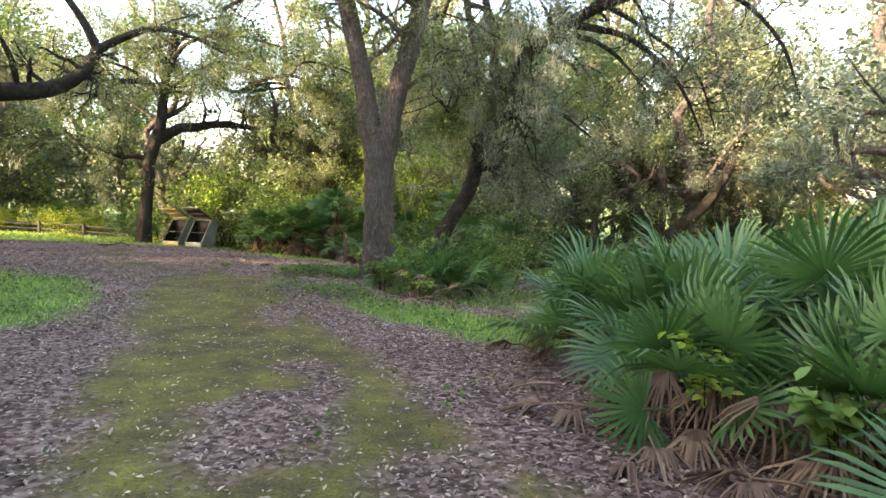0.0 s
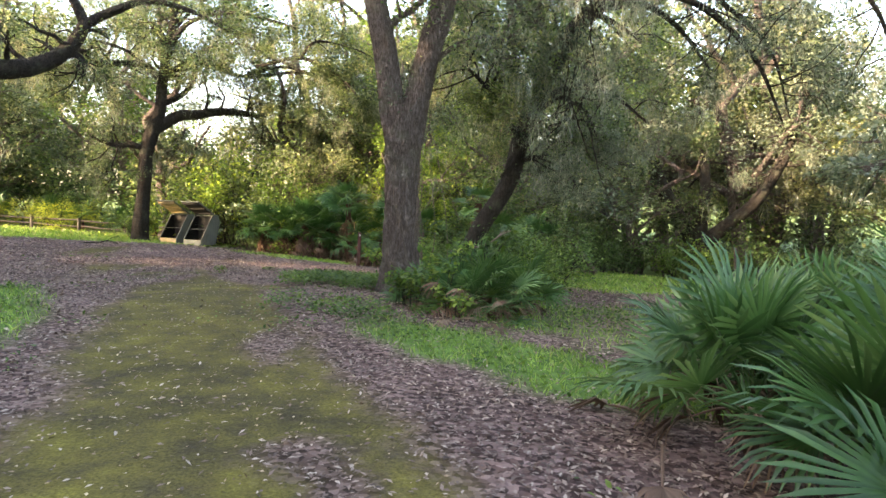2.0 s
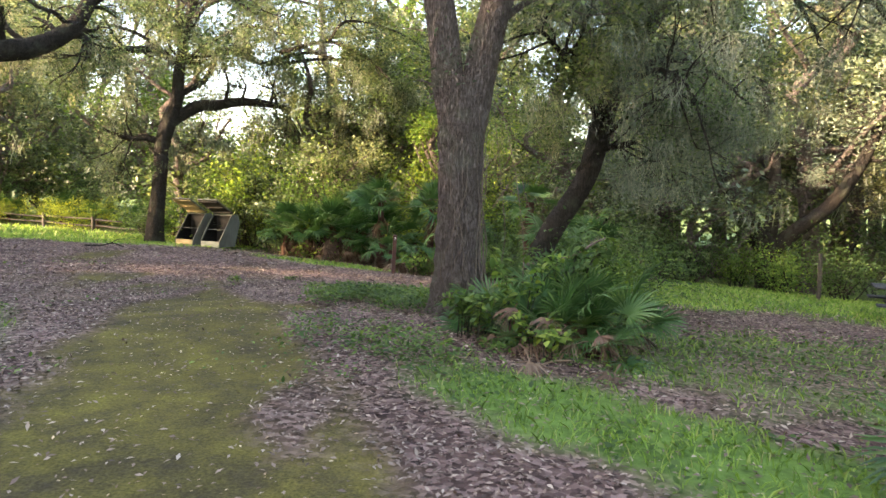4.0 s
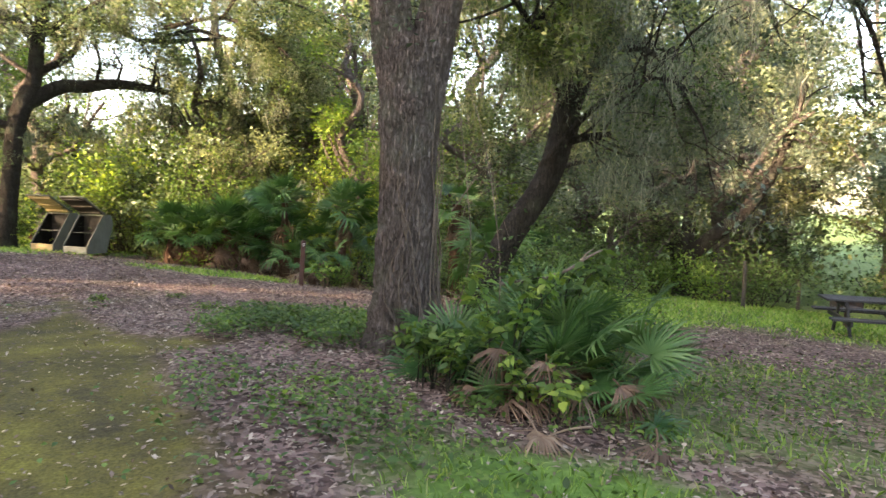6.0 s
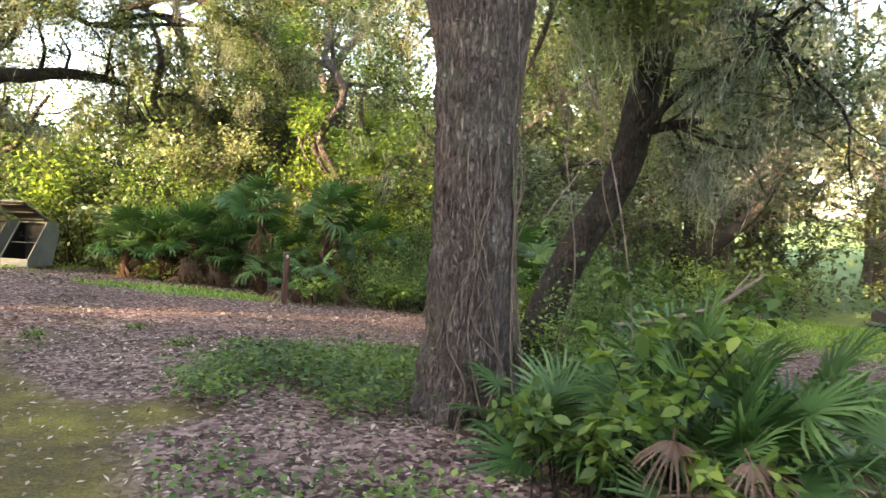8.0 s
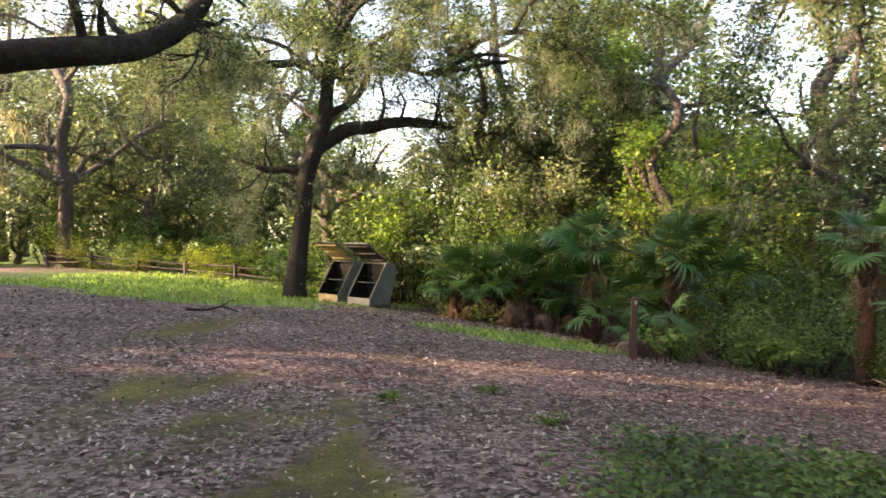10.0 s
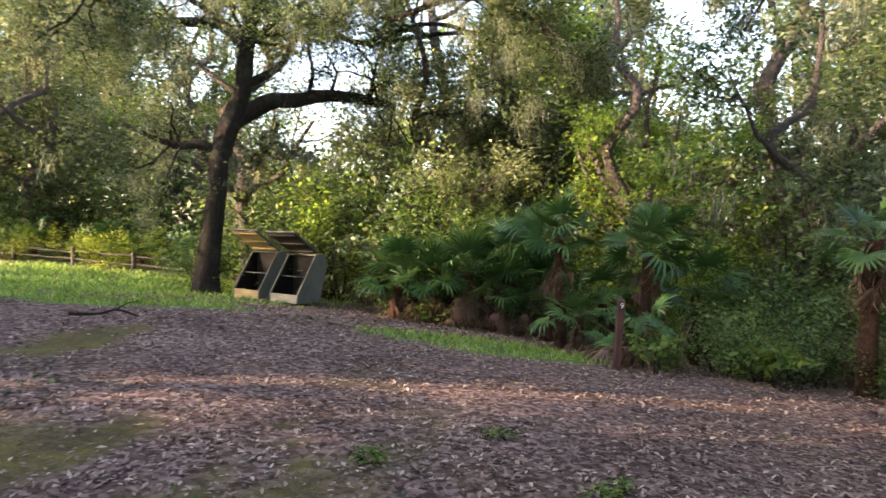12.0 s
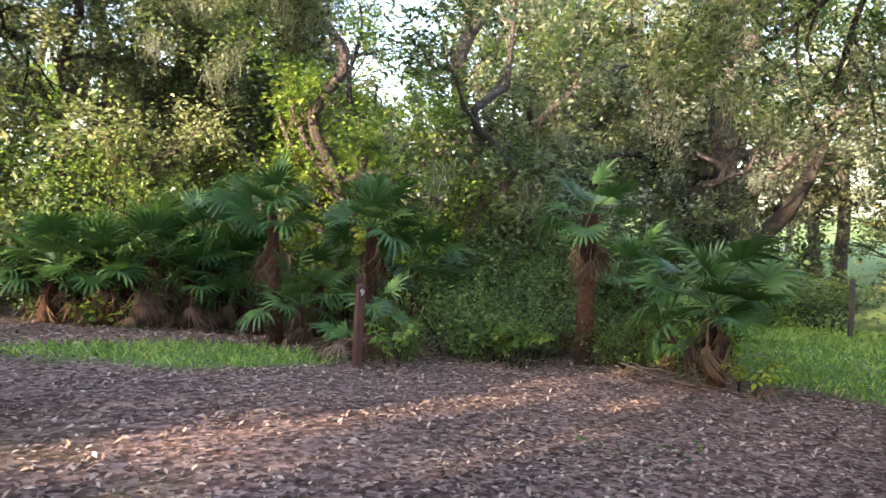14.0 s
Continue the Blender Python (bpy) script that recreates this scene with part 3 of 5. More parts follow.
# the oak that leans to the right behind it, hung with moss
lean_oak, _ = hero_tree("oak_tree", -0.45, 14.3, "leaning dark oak hung thickly with grey moss", [
    ("trunk", [(-0.28, 14.3, -0.4, 0.27), (-0.22, 14.25, 0.2, 0.19), (0.08, 14.2, 1.0, 0.165), (0.6, 14.25, 1.85, 0.16), (0.88, 14.3, 2.9, 0.16), (1.45, 14.4, 4.15, 0.155)]),
    ("limb", [(1.35, 14.4, 3.95, 0.19), (1.9, 14.45, 4.75, 0.16), (2.7, 14.5, 5.4, 0.14), (4.0, 14.6, 6.0, 0.11), (5.6, 14.9, 6.5, 0.06)]),
    ("limb", [(1.2, 14.35, 3.6, 0.13), (1.1, 14.6, 4.9, 0.11), (0.9, 14.9, 6.4, 0.08), (0.8, 15.2, 8.0, 0.04)]),
    ("limb", [(2.2, 14.5, 5.0, 0.09), (3.2, 15.3, 5.3, 0.07), (4.2, 16.2, 5.1, 0.05), (5.2, 17.0, 4.4, 0.025)]),
    ("limb", [(3.0, 14.5, 5.55, 0.08), (3.8, 13.4, 6.1, 0.06), (4.4, 12.4, 6.3, 0.03)]),
    ("limb", [(0.62, 14.2, 2.15, 0.05), (0.95, 14.1, 2.25, 0.045), (1.25, 14.0, 2.3, 0.03)]),
    ("limb", [(0.75, 14.2, 2.6, 0.05), (0.3, 13.7, 3.2, 0.04), (-0.1, 13.4, 3.6, 0.03), (-0.3, 13.2, 3.7, 0.015)]),
    ("limb", [(1.2, 14.35, 3.6, 0.06), (1.5, 13.6, 4.2, 0.05), (1.6, 12.9, 4.5, 0.035), (1.7, 12.4, 4.3, 0.015)]),
    ("limb", [(0.45, 14.2, 1.9, 0.04), (1.0, 13.8, 2.6, 0.035), (1.6, 13.6, 2.9, 0.025), (2.1, 13.5, 2.7, 0.012)]),
    ("limb", [(2.7, 14.5, 5.4, 0.08), (4.2, 15.0, 5.2, 0.065), (5.4, 15.3, 4.3, 0.045), (6.1, 15.5, 3.1, 0.02)]),
    ("limb", [(5.0, 14.8, 6.3, 0.08), (6.6, 15.2, 6.2, 0.06), (7.9, 15.6, 5.3, 0.045), (8.6, 15.9, 4.0, 0.02)]),
    ("limb", [(3.6, 14.6, 5.8, 0.06), (4.8, 15.8, 5.6, 0.05), (6.4, 16.8, 4.8, 0.035), (7.2, 17.4, 3.4, 0.015)]),
    ("limb", [(0.9, 14.3, 3.0, 0.08), (1.6, 15.0, 3.6, 0.06), (2.6, 15.6, 3.7, 0.045), (3.6, 16.0, 3.1, 0.02)]),
], 8, 25000, 0.07, 5500, GREY, BARKD, twigs=7, moss_len=0.7, bare=0.3)

# the oak by the boxes
box_oak, _ = hero_tree("oak_tree", -11.9, 25.9, "spreading oak with level limbs on the grass by the boxes", [
    ("trunk", [(-11.91, 25.91, -0.37, 0.432), (-11.91, 25.91, 0.14, 0.300), (-11.80, 26.11, 1.79, 0.234), (-11.69, 26.23, 3.31, 0.252), (-11.37, 26.42, 4.33, 0.264)]),
    ("limb", [(-11.46, 26.36, 4.07, 0.228), (-11.30, 26.49, 4.83, 0.204), (-11.23, 26.58, 5.85, 0.186), (-11.02, 26.72, 7.25, 0.144), (-10.64, 26.93, 9.41, 0.072)]),
    ("limb", [(-11.46, 26.36, 3.95, 0.204), (-10.76, 26.74, 4.48, 0.198), (-10.17, 27.02, 4.56, 0.180), (-9.39, 27.38, 4.73, 0.156), (-8.38, 27.83, 4.68, 0.120), (-7.84, 28.07, 4.58, 0.060)]),
    ("limb", [(-11.25, 26.55, 5.72, 0.144), (-11.78, 26.30, 6.23, 0.132), (-12.41, 26.07, 6.26, 0.120), (-13.56, 25.53, 6.10, 0.096), (-15.59, 24.64, 5.60, 0.048)]),
    ("limb", [(-11.30, 26.49, 4.83, 0.108), (-10.57, 26.87, 5.34, 0.102), (-10.26, 27.06, 5.98, 0.096), (-10.00, 27.12, 6.55, 0.090), (-8.67, 27.69, 6.10, 0.066), (-6.57, 27.44, 6.23, 0.054), (-4.03, 26.68, 5.98, 0.036)]),
    ("limb", [(-11.68, 26.17, 3.18, 0.120), (-12.16, 25.98, 3.34, 0.108), (-12.69, 25.85, 3.29, 0.084), (-13.30, 25.41, 3.56, 0.036)]),
    ("limb", [(-8.67, 27.69, 6.10, 0.066), (-6.83, 27.06, 6.36, 0.054), (-5.17, 26.42, 5.72, 0.042), (-3.65, 25.91, 4.90, 0.018)]),
    ("limb", [(-11.08, 26.68, 6.87, 0.108), (-10.00, 26.17, 7.76, 0.084), (-8.10, 25.41, 7.88, 0.060), (-5.81, 24.90, 7.25, 0.036)]),
    ("limb", [(-11.04, 26.68, 6.99, 0.108), (-12.16, 27.95, 8.14, 0.072), (-13.94, 29.22, 8.52, 0.036)]),
], 5, 34000, 0.09, 7000, bark=BARKD, twigs=9, moss_len=0.8, bare=0.45, twig_len=1.5)

# the dark oak on the other side of the road, whose limb reaches over it
dark_oak, _ = hero_tree("oak_tree", -17.4, 18.0, "dark oak with a crooked low limb over the litter", [
    ("trunk", [(-17.4, 18.0, -0.3, 0.62), (-17.4, 18.0, 0.6, 0.46), (-17.5, 18.0, 1.8, 0.41), (-17.4, 18.0, 2.8, 0.42), (-17.3, 18.0, 3.5, 0.34)]),
    ("limb", [(-17.3, 18.0, 3.1, 0.33), (-15.6, 18.2, 4.0, 0.31), (-14.0, 18.6, 4.5, 0.29), (-12.7, 19.1, 4.7, 0.265), (-11.7, 19.8, 4.9, 0.24), (-11.0, 20.3, 5.5, 0.2), (-10.6, 20.5, 6.3, 0.17)]),
    ("limb", [(-17.35, 18.0, 3.2, 0.26), (-17.9, 17.8, 4.8, 0.22), (-18.4, 17.4, 7.0, 0.15), (-18.6, 17.0, 9.2, 0.07)]),
    ("limb", [(-10.65, 20.5, 6.2, 0.15), (-10.9, 20.2, 7.0, 0.12), (-11.4, 19.8, 8.0, 0.09), (-11.8, 19.4, 9.2, 0.05)]),
    ("limb", [(-10.65, 20.5, 6.2, 0.14), (-9.9, 20.6, 6.6, 0.115), (-9.0, 20.7, 6.9, 0.09), (-7.9, 20.9, 6.7, 0.06), (-6.9, 21.2, 6.2, 0.025)]),
    ("limb", [(-11.3, 20.1, 5.2, 0.09), (-10.9, 20.4, 5.35, 0.085), (-10.65, 20.4, 5.1, 0.075), (-10.7, 20.4, 4.75, 0.045)]),
    ("limb", [(-14.2, 18.5, 4.5, 0.13), (-13.6, 17.5, 5.4, 0.10), (-12.8, 16.6, 6.1, 0.07), (-12.0, 16.0, 6.3, 0.03)]),
    ("limb", [(-12.4, 19.3, 4.8, 0.09), (-12.3, 18.9, 5.6, 0.08), (-12.5, 18.4, 6.6, 0.05), (-12.3, 18.0, 7.4, 0.025)]),
], 6, 12000, 0.08, 700, bark=BARKD, twigs=6, moss_len=0.7, bare=0.5)

# the group of leaning stems past the lawn
stem_oak, _ = hero_tree("oak_tree", 9.2, 27.6, "oak of several slanting dark stems past the lawn", [
    ("trunk", [(9.40, 28.07, -1.77, 0.550), (9.30, 28.02, -1.05, 0.450), (9.15, 27.97, -0.24, 0.400), (8.79, 27.97, 0.37, 0.340)]),
    ("limb", [(9.10, 27.97, -0.24, 0.330), (8.38, 28.02, 0.88, 0.300), (7.57, 28.17, 2.41, 0.260), (7.06, 28.38, 4.25, 0.200), (6.45, 28.68, 6.60, 0.100)]),
    ("limb", [(9.20, 27.97, -0.34, 0.300), (10.02, 27.66, 0.48, 0.260), (11.14, 27.46, 1.50, 0.230), (12.06, 27.26, 3.23, 0.180), (12.67, 27.05, 5.68, 0.100)]),
    ("limb", [(9.20, 27.97, -0.34, 0.260), (9.40, 28.17, 0.99, 0.220), (9.51, 28.48, 3.03, 0.180), (9.20, 28.89, 5.58, 0.100)]),
    ("limb", [(7.57, 28.17, 2.41, 0.120), (6.14, 27.66, 2.92, 0.100), (4.71, 27.26, 2.72, 0.060), (3.49, 26.85, 2.01, 0.030)]),
], 12, 8000, 0.13, 1400, GREY, BARKD, twigs=7, moss_len=1.0, spread=0.26, twig_len=1.7, bare=0.55)


def spray(tree, path, seed, leaf_count, leaf_size, leaves, bark, moss_count=0, twigs=10, twig_len=1.1, spread=0.17):
    """A further leafy limb of a tree, along a path of (x, y, z, radius)."""
    r = np.random.default_rng(seed)
    o = np.array(tree.matrix_basis.translation)
    S = spline(path, 20)
    put("limb", raw_mesh("limb", *tube(S[:, :3] - o, S[:, 3], 10, 0.08, r), True), bark, tree)
    g, tips = Geo(), []
    for _ in range(twigs):
        i = int(r.integers(5, 19))
        d = unit(S[i + 1, :3] - S[i, :3]) if i < 19 else np.array([0, 0, -1.0])
        side = unit(np.cross(d, r.normal(size=3)))
        branch(g, tips, r, S[i, :3] - o, d * 0.6 + side, twig_len * r.uniform(0.6, 1.2), max(0.012, S[i, 3] * 0.4), 2, -0.15, 3, 0.5)
    tagged(put("twig", g.mesh("twig", True), bark, tree), kind="stuff")
    put("crown", raw_mesh("crown", *crown_leaves(tips, leaf_count, leaf_size, r, spread)), leaves, tree)
    if moss_count:
        tagged(put("spanish_moss", raw_mesh("spanish_moss", *moss_on(list(S[4:, :3] - o) + tips, moss_count * 2, 0.8, r, 0.0065, 0.11)), MOSS, tree), kind="stuff")


# leafy limbs that hang low over the litter
spray(box_oak, [(-7.6, 26.2, 6.2, 0.07), (-5.8, 25.2, 6.3, 0.06), (-4.4, 24.3, 5.6, 0.045), (-3.4, 23.7, 4.6, 0.02)], 701, 9000, 0.085, OAK, BARKD, 500, 12)
spray(box_oak, [(-5.8, 25.2, 6.3, 0.05), (-4.8, 23.2, 6.4, 0.04), (-3.4, 22.6, 6.0, 0.03), (-2.4, 22.4, 5.4, 0.015)], 702, 6500, 0.08, OAK, BARKD, 200, 9)
spray(box_oak, [(-11.2, 26.4, 5.7, 0.08), (-10.1, 26.3, 6.5, 0.06), (-8.7, 26.1, 7.0, 0.05), (-7.3, 26.0, 6.7, 0.02)], 711, 9000, 0.10, OAK, BARKD, 1100, 13, 1.5, 0.22)
spray(box_oak, [(-11.2, 26.4, 5.9, 0.08), (-12.5, 26.0, 6.8, 0.06), (-14.0, 25.5, 7.0, 0.05), (-15.3, 25.0, 6.4, 0.02)], 712, 9000, 0.10, OAK, BARKD, 1100, 13, 1.5, 0.22)
spray(box_oak, [(-11.1, 26.6, 7.0, 0.08), (-10.6, 26.9, 8.0, 0.06), (-9.8, 27.3, 8.9, 0.05), (-8.8, 27.6, 9.2, 0.02)], 713, 8000, 0.11, OAK, BARKD, 600, 12, 1.7, 0.24)
spray(main_oak, [(0.4, 14.8, 6.6, 0.08), (0.1, 18.0, 6.8, 0.06), (-0.4, 20.6, 5.9, 0.045), (-0.9, 22.6, 4.7, 0.02)], 703, 7000, 0.08, OAK, BARKD, 300, 10)
# DARK instead of OAK: the canopy's shade is put into the leaf colour
spray(main_oak, [(0.6, 15.8, 6.2, 0.08), (1.2, 18.6, 6.8, 0.06), (2.0, 20.4, 6.2, 0.045), (2.9, 21.6, 5.2, 0.02)], 704, 12000, 0.08, DARK, BARKD, 250, 14, 1.3)
spray(main_oak, [(1.2, 18.0, 6.2, 0.06), (2.6, 19.4, 6.6, 0.05), (3.9, 20.2, 6.0, 0.035), (4.8, 20.8, 5.2, 0.015)], 705, 11000, 0.08, DARK, BARKD, 250, 12, 1.3)
spray(lean_oak, [(0.95, 14.3, 3.1, 0.05), (0.6, 13.9, 3.7, 0.04), (0.25, 13.5, 3.8, 0.03), (0.05, 13.2, 3.3, 0.012)], 708, 6500, 0.05, DARK, BARKD, 900, 9, 0.7, 0.14)
spray(lean_oak, [(0.9, 14.3, 2.9, 0.05), (1.4, 14.0, 3.3, 0.04), (1.8, 13.8, 3.1, 0.03), (2.1, 13.7, 2.5, 0.012)], 709, 3500, 0.05, DARK, BARKD, 400, 9, 0.7, 0.14)
# limb added at the view's edge to keep sun off the tall palmetto
spray(dark_oak, [(-14.0, 17.4, 5.2, 0.07), (-13.2, 15.8, 6.6, 0.05), (-12.4, 14.6, 6.8, 0.04), (-11.6, 13.8, 6.2, 0.02)], 707, 8000, 0.09, OAK, BARKD, 100, 12, 1.2)
spray(dark_oak, [(-15.2, 18.3, 4.2, 0.10), (-13.9, 17.4, 5.6, 0.08), (-12.8, 16.8, 5.9, 0.05), (-11.9, 16.4, 5.3, 0.02)], 706, 9000, 0.09, BRIGHT, BARKD, 100, 12, 1.2)

# the woods all round
WOODS = [
    forest_tree(101, 13.0, 3.8, 7800, 0.157, 900, OAK),
    forest_tree(102, 14.5, 4.4, 9600, 0.158, 1000, GREY),
    forest_tree(103, 11.5, 3.6, 8400, 0.147, 150, BRIGHT, low=0.15),
    forest_tree(104, 12.5, 4.2, 8400, 0.157, 600, GREY, lean=0.35, low=0.2, moss_len=1.2),
    forest_tree(105, 9.0, 3.2, 8000, 0.147, 100, OAK, lean=0.3, low=0.10),
    forest_tree(106, 14.0, 5.0, 5000, 0.31, 0, OAK, low=0.12, depth=1),
    forest_tree(107, 14.0, 5.0, 5000, 0.31, 0, GREY, low=0.12, depth=1),
    # coarse dense oak for the added belt that blocks the sun
    forest_tree(108, 14.0, 5.0, 2200, 0.60, 0, OAK, low=0.10, depth=1),
]
WOOD_LABELS = [
    "tall oak of the woods with dull green leaves", "tall oak of the woods grey with hanging moss", "broad-leaved tree of the woods with fresh green leaves",
    "crooked oak of the woods draped in long moss", "low bushy oak at the edge of the woods",
    "distant leafy oak deep in the woods", "distant greyish oak deep in the woods", "unseen dense oak added to block the low sun",
]
rng = np.random.default_rng(77)
placed = []


def clear_spot(x, y, gap):
    return all(math.hypot(x - a, y - b) > gap for a, b in placed)


def in_sky_gap(x, y):
    """True where a crown would close one of the two gaps through which the bright sky shows."""
    d = math.hypot(x + 4, y - 11)
    a = math.degrees(math.atan2(x + 4, y - 11))
    wide = math.degrees(math.atan(2.2 / d))
    return y > 20 and (abs(a + 20.0) < 1.3 + wide or (abs(a - 11.5) < 0.4 + wide * 0.5 and d > 26))


def scatter_trees(count, x0, x1, y0, y1, gap, kinds, smin=0.8, smax=1.15):
    made = tries = 0
    while made < count and tries < count * 60:
        tries += 1
        x, y = rng.uniform(x0, x1), rng.uniform(y0, y1)
        if not clear_spot(x, y, gap):
            continue
        # the gaps through which the bright sky shows
        if in_sky_gap(x, y):
            continue
        if y > 14 and x > 10 and abs(math.degrees(math.atan2(x + 1.7, y - 6.8)) - 38) < 3.0:
            continue
        if x < -19 and y < 31 and abs((x + 18) * -0.426 + (y - 31.2) * 0.905) < 2.4:
            continue
        # the low sun finds one way through on the left
        if x < -15 and (abs((x + 4) * -0.426 + (y - 17.7) * 0.905) < 2.1 or abs((x + 8.5) * -0.426 + (y - 21.0) * 0.905) < 0.8):
            continue
        placed.append((x, y))
        k = int(rng.choice(kinds))
        plant_tree(WOODS[k], x, y, rng.uniform(0, 360), rng.uniform(smin, smax), WOOD_LABELS[k])
        made += 1


for spot in ((-1.2, 12.6), (-11.9, 25.9), (-17.4, 18.0), (9.4, 28.2), (0, 14.5)):
    placed.append(spot)
scatter_trees(7, -8, 7, 26.5, 31, 2.4, [0, 2, 3, 4, 1], 0.75, 1.0)
scatter_trees(8, -20, 22, 31, 40, 3.0, [0, 1, 2, 3], 0.9, 1.25)
scatter_trees(14, -44, 44, 40, 58, 3.4, [5, 6], 1.0, 1.5)
scatter_trees(5, 12, 24, 16, 34, 3.0, [1, 3, 4], 0.8, 1.1)
scatter_trees(6, 24, 40, 6, 40, 3.6, [5, 6], 1.0, 1.4)
scatter_trees(4, 8, 18, 3, 13, 3.0, [1, 3, 0], 0.8, 1.1)
scatter_trees(5, -32, -14, 31, 42, 3.0, [1, 3, 4, 1], 0.75, 1.1)
scatter_trees(7, -34, -20, 14, 30, 3.0, [4], 0.7, 0.95)
# unseen belt left of and behind the camera, added to shade the ground
scatter_trees(21, -34, -15.5, -12, 14, 2.6, [7], 1.0, 1.15)
scatter_trees(7, -50, -34, -12, 20, 3.6, [7], 0.9, 1.1)
scatter_trees(6, -15, -6, -16, -2, 2.8, [7], 0.85, 1.0)
scatter_trees(4, -6, 16, -16, -6, 3.2, [7], 0.9, 1.2)
plant_tree(WOODS[1], -12.4, 29.0, 40, 0.85, WOOD_LABELS[1])
# the kind 7 oaks here are added out of view to block sun
for x, y, k, sc in ((13.5, 19.5, 1, 1.1), (17.5, 24.5, 3, 1.2), (11.5, 29.8, 1, 1.3), (9.5, 33.5, 0, 1.4), (20.5, 24.0, 0, 1.3), (6.5, 31.2, 3, 1.3), (2.5, 30.5, 1, 1.2), (20.0, 40.0, 0, 1.5), (24.5, 36.5, 0, 1.4), (16.0, 36.5, 0, 1.5), (28.0, 41.0, 0, 1.5), (12.5, 38.0, 0, 1.4), (-2.0, 33.5, 3, 1.25), (-4.2, 37.0, 1, 1.4), (-19.5, 4.0, 7, 1.2), (-24.0, 2.0, 7, 1.2), (-14.5, -3.2, 7, 1.0), (-18.5, -5.0, 7, 1.1), (-21.5, 0.2, 7, 1.1), (-24.0, 30.0, 1, 1.1),   (20.0, 18.0, 5, 1.2), (24.0, 28.0, 6, 1.3), (-24.5, 36.5, 1, 1.0), (-28.5, 33.5, 3, 1.0), (-20.5, 38.0, 3, 1.1), (-35.0, 34.0, 6, 1.2), (-30.0, 40.0, 5, 1.2)):
    if not in_sky_gap(x, y):
        plant_tree(WOODS[k], x, y, x * 37 % 360, sc, WOOD_LABELS[k])
# fresh green trees in the sun behind the palmettos
for x, y, k, sc in ((-1.6, 28.6, 2, 0.72), (1.4, 28.2, 2, 0.68), (-0.2, 31.4, 2, 0.62), (-4.6, 29.0, 4, 0.85), (-6.2, 31.0, 4, 0.9), (3.8, 30.2, 2, 0.8)):
    plant_tree(WOODS[k], x, y, x * 53 % 360, sc, WOOD_LABELS[k])
scatter_trees(26, -52, 52, 46, 66, 3.2, [5, 6], 0.8, 1.15)
scatter_trees(10, -52, -34, 22, 50, 3.2, [5, 6], 0.6, 0.8)


# ---- shrubs ----
def shrub_mesh(seed, w, h, count, size, leaves, stems=7):
    r = np.random.default_rng(seed)
    geo, tips = Geo(), []
    for _ in range(stems):
        a = r.uniform(0, 6.28)
        branch(geo, tips, r, (math.cos(a) * w * 0.12, math.sin(a) * w * 0.12, -0.05), (math.cos(a) * 0.6 * w / h, math.sin(a) * 0.6 * w / h, 1.0), h * r.uniform(0.55, 0.95), 0.022, 1, 0.05, 6, 0.45)
    st = geo.mesh("stem", True)
    st.materials.append(BARKD)
    T = np.array(tips)
    C = T[r.integers(0, len(T), count)] + r.normal(size=(count, 3)) * 0.17
    C[:, 2] = np.abs(C[:, 2])
    lv = raw_mesh("foliage", *leaf_quads(C, size, r, 0.5, 0.55, 0.2))
    lv.materials.append(leaves)
    return st, lv


SHRUBS = [
    shrub_mesh(201, 1.6, 2.4, 3400, 0.095, DARK), shrub_mesh(202, 1.4, 1.6, 3000, 0.085, DARK), shrub_mesh(203, 1.5, 3.2, 3600, 0.10, BRIGHT),
    shrub_mesh(204, 1.2, 1.1, 1900, 0.075, BRIGHT), shrub_mesh(205, 1.6, 2.6, 2200, 0.11, YELLOW), shrub_mesh(206, 2.0, 3.6, 1700, 0.16, OAK),
]
SHRUB_LABELS = ["dark green shrub in the undergrowth", "low dark shrub at the foot of the woods", "tall fresh green shrub in the undergrowth", "small bright green bush by the litter",
                "shrub with yellow-green or sunlit leaves before the woods", "tall dull green bush of young oak"]


def plant_shrub(k, x, y, scale=1.0):
    s = thing("shrub", x, y, SHRUB_LABELS[k], "shrub", "undergrowth", 0.03, rng.uniform(0, 360))
    s.scale = (scale * rng.uniform(0.85, 1.15), scale * rng.uniform(0.85, 1.15), scale)
    put("stem", SHRUBS[k][0], None, s)
    put("foliage", SHRUBS[k][1], None, s)


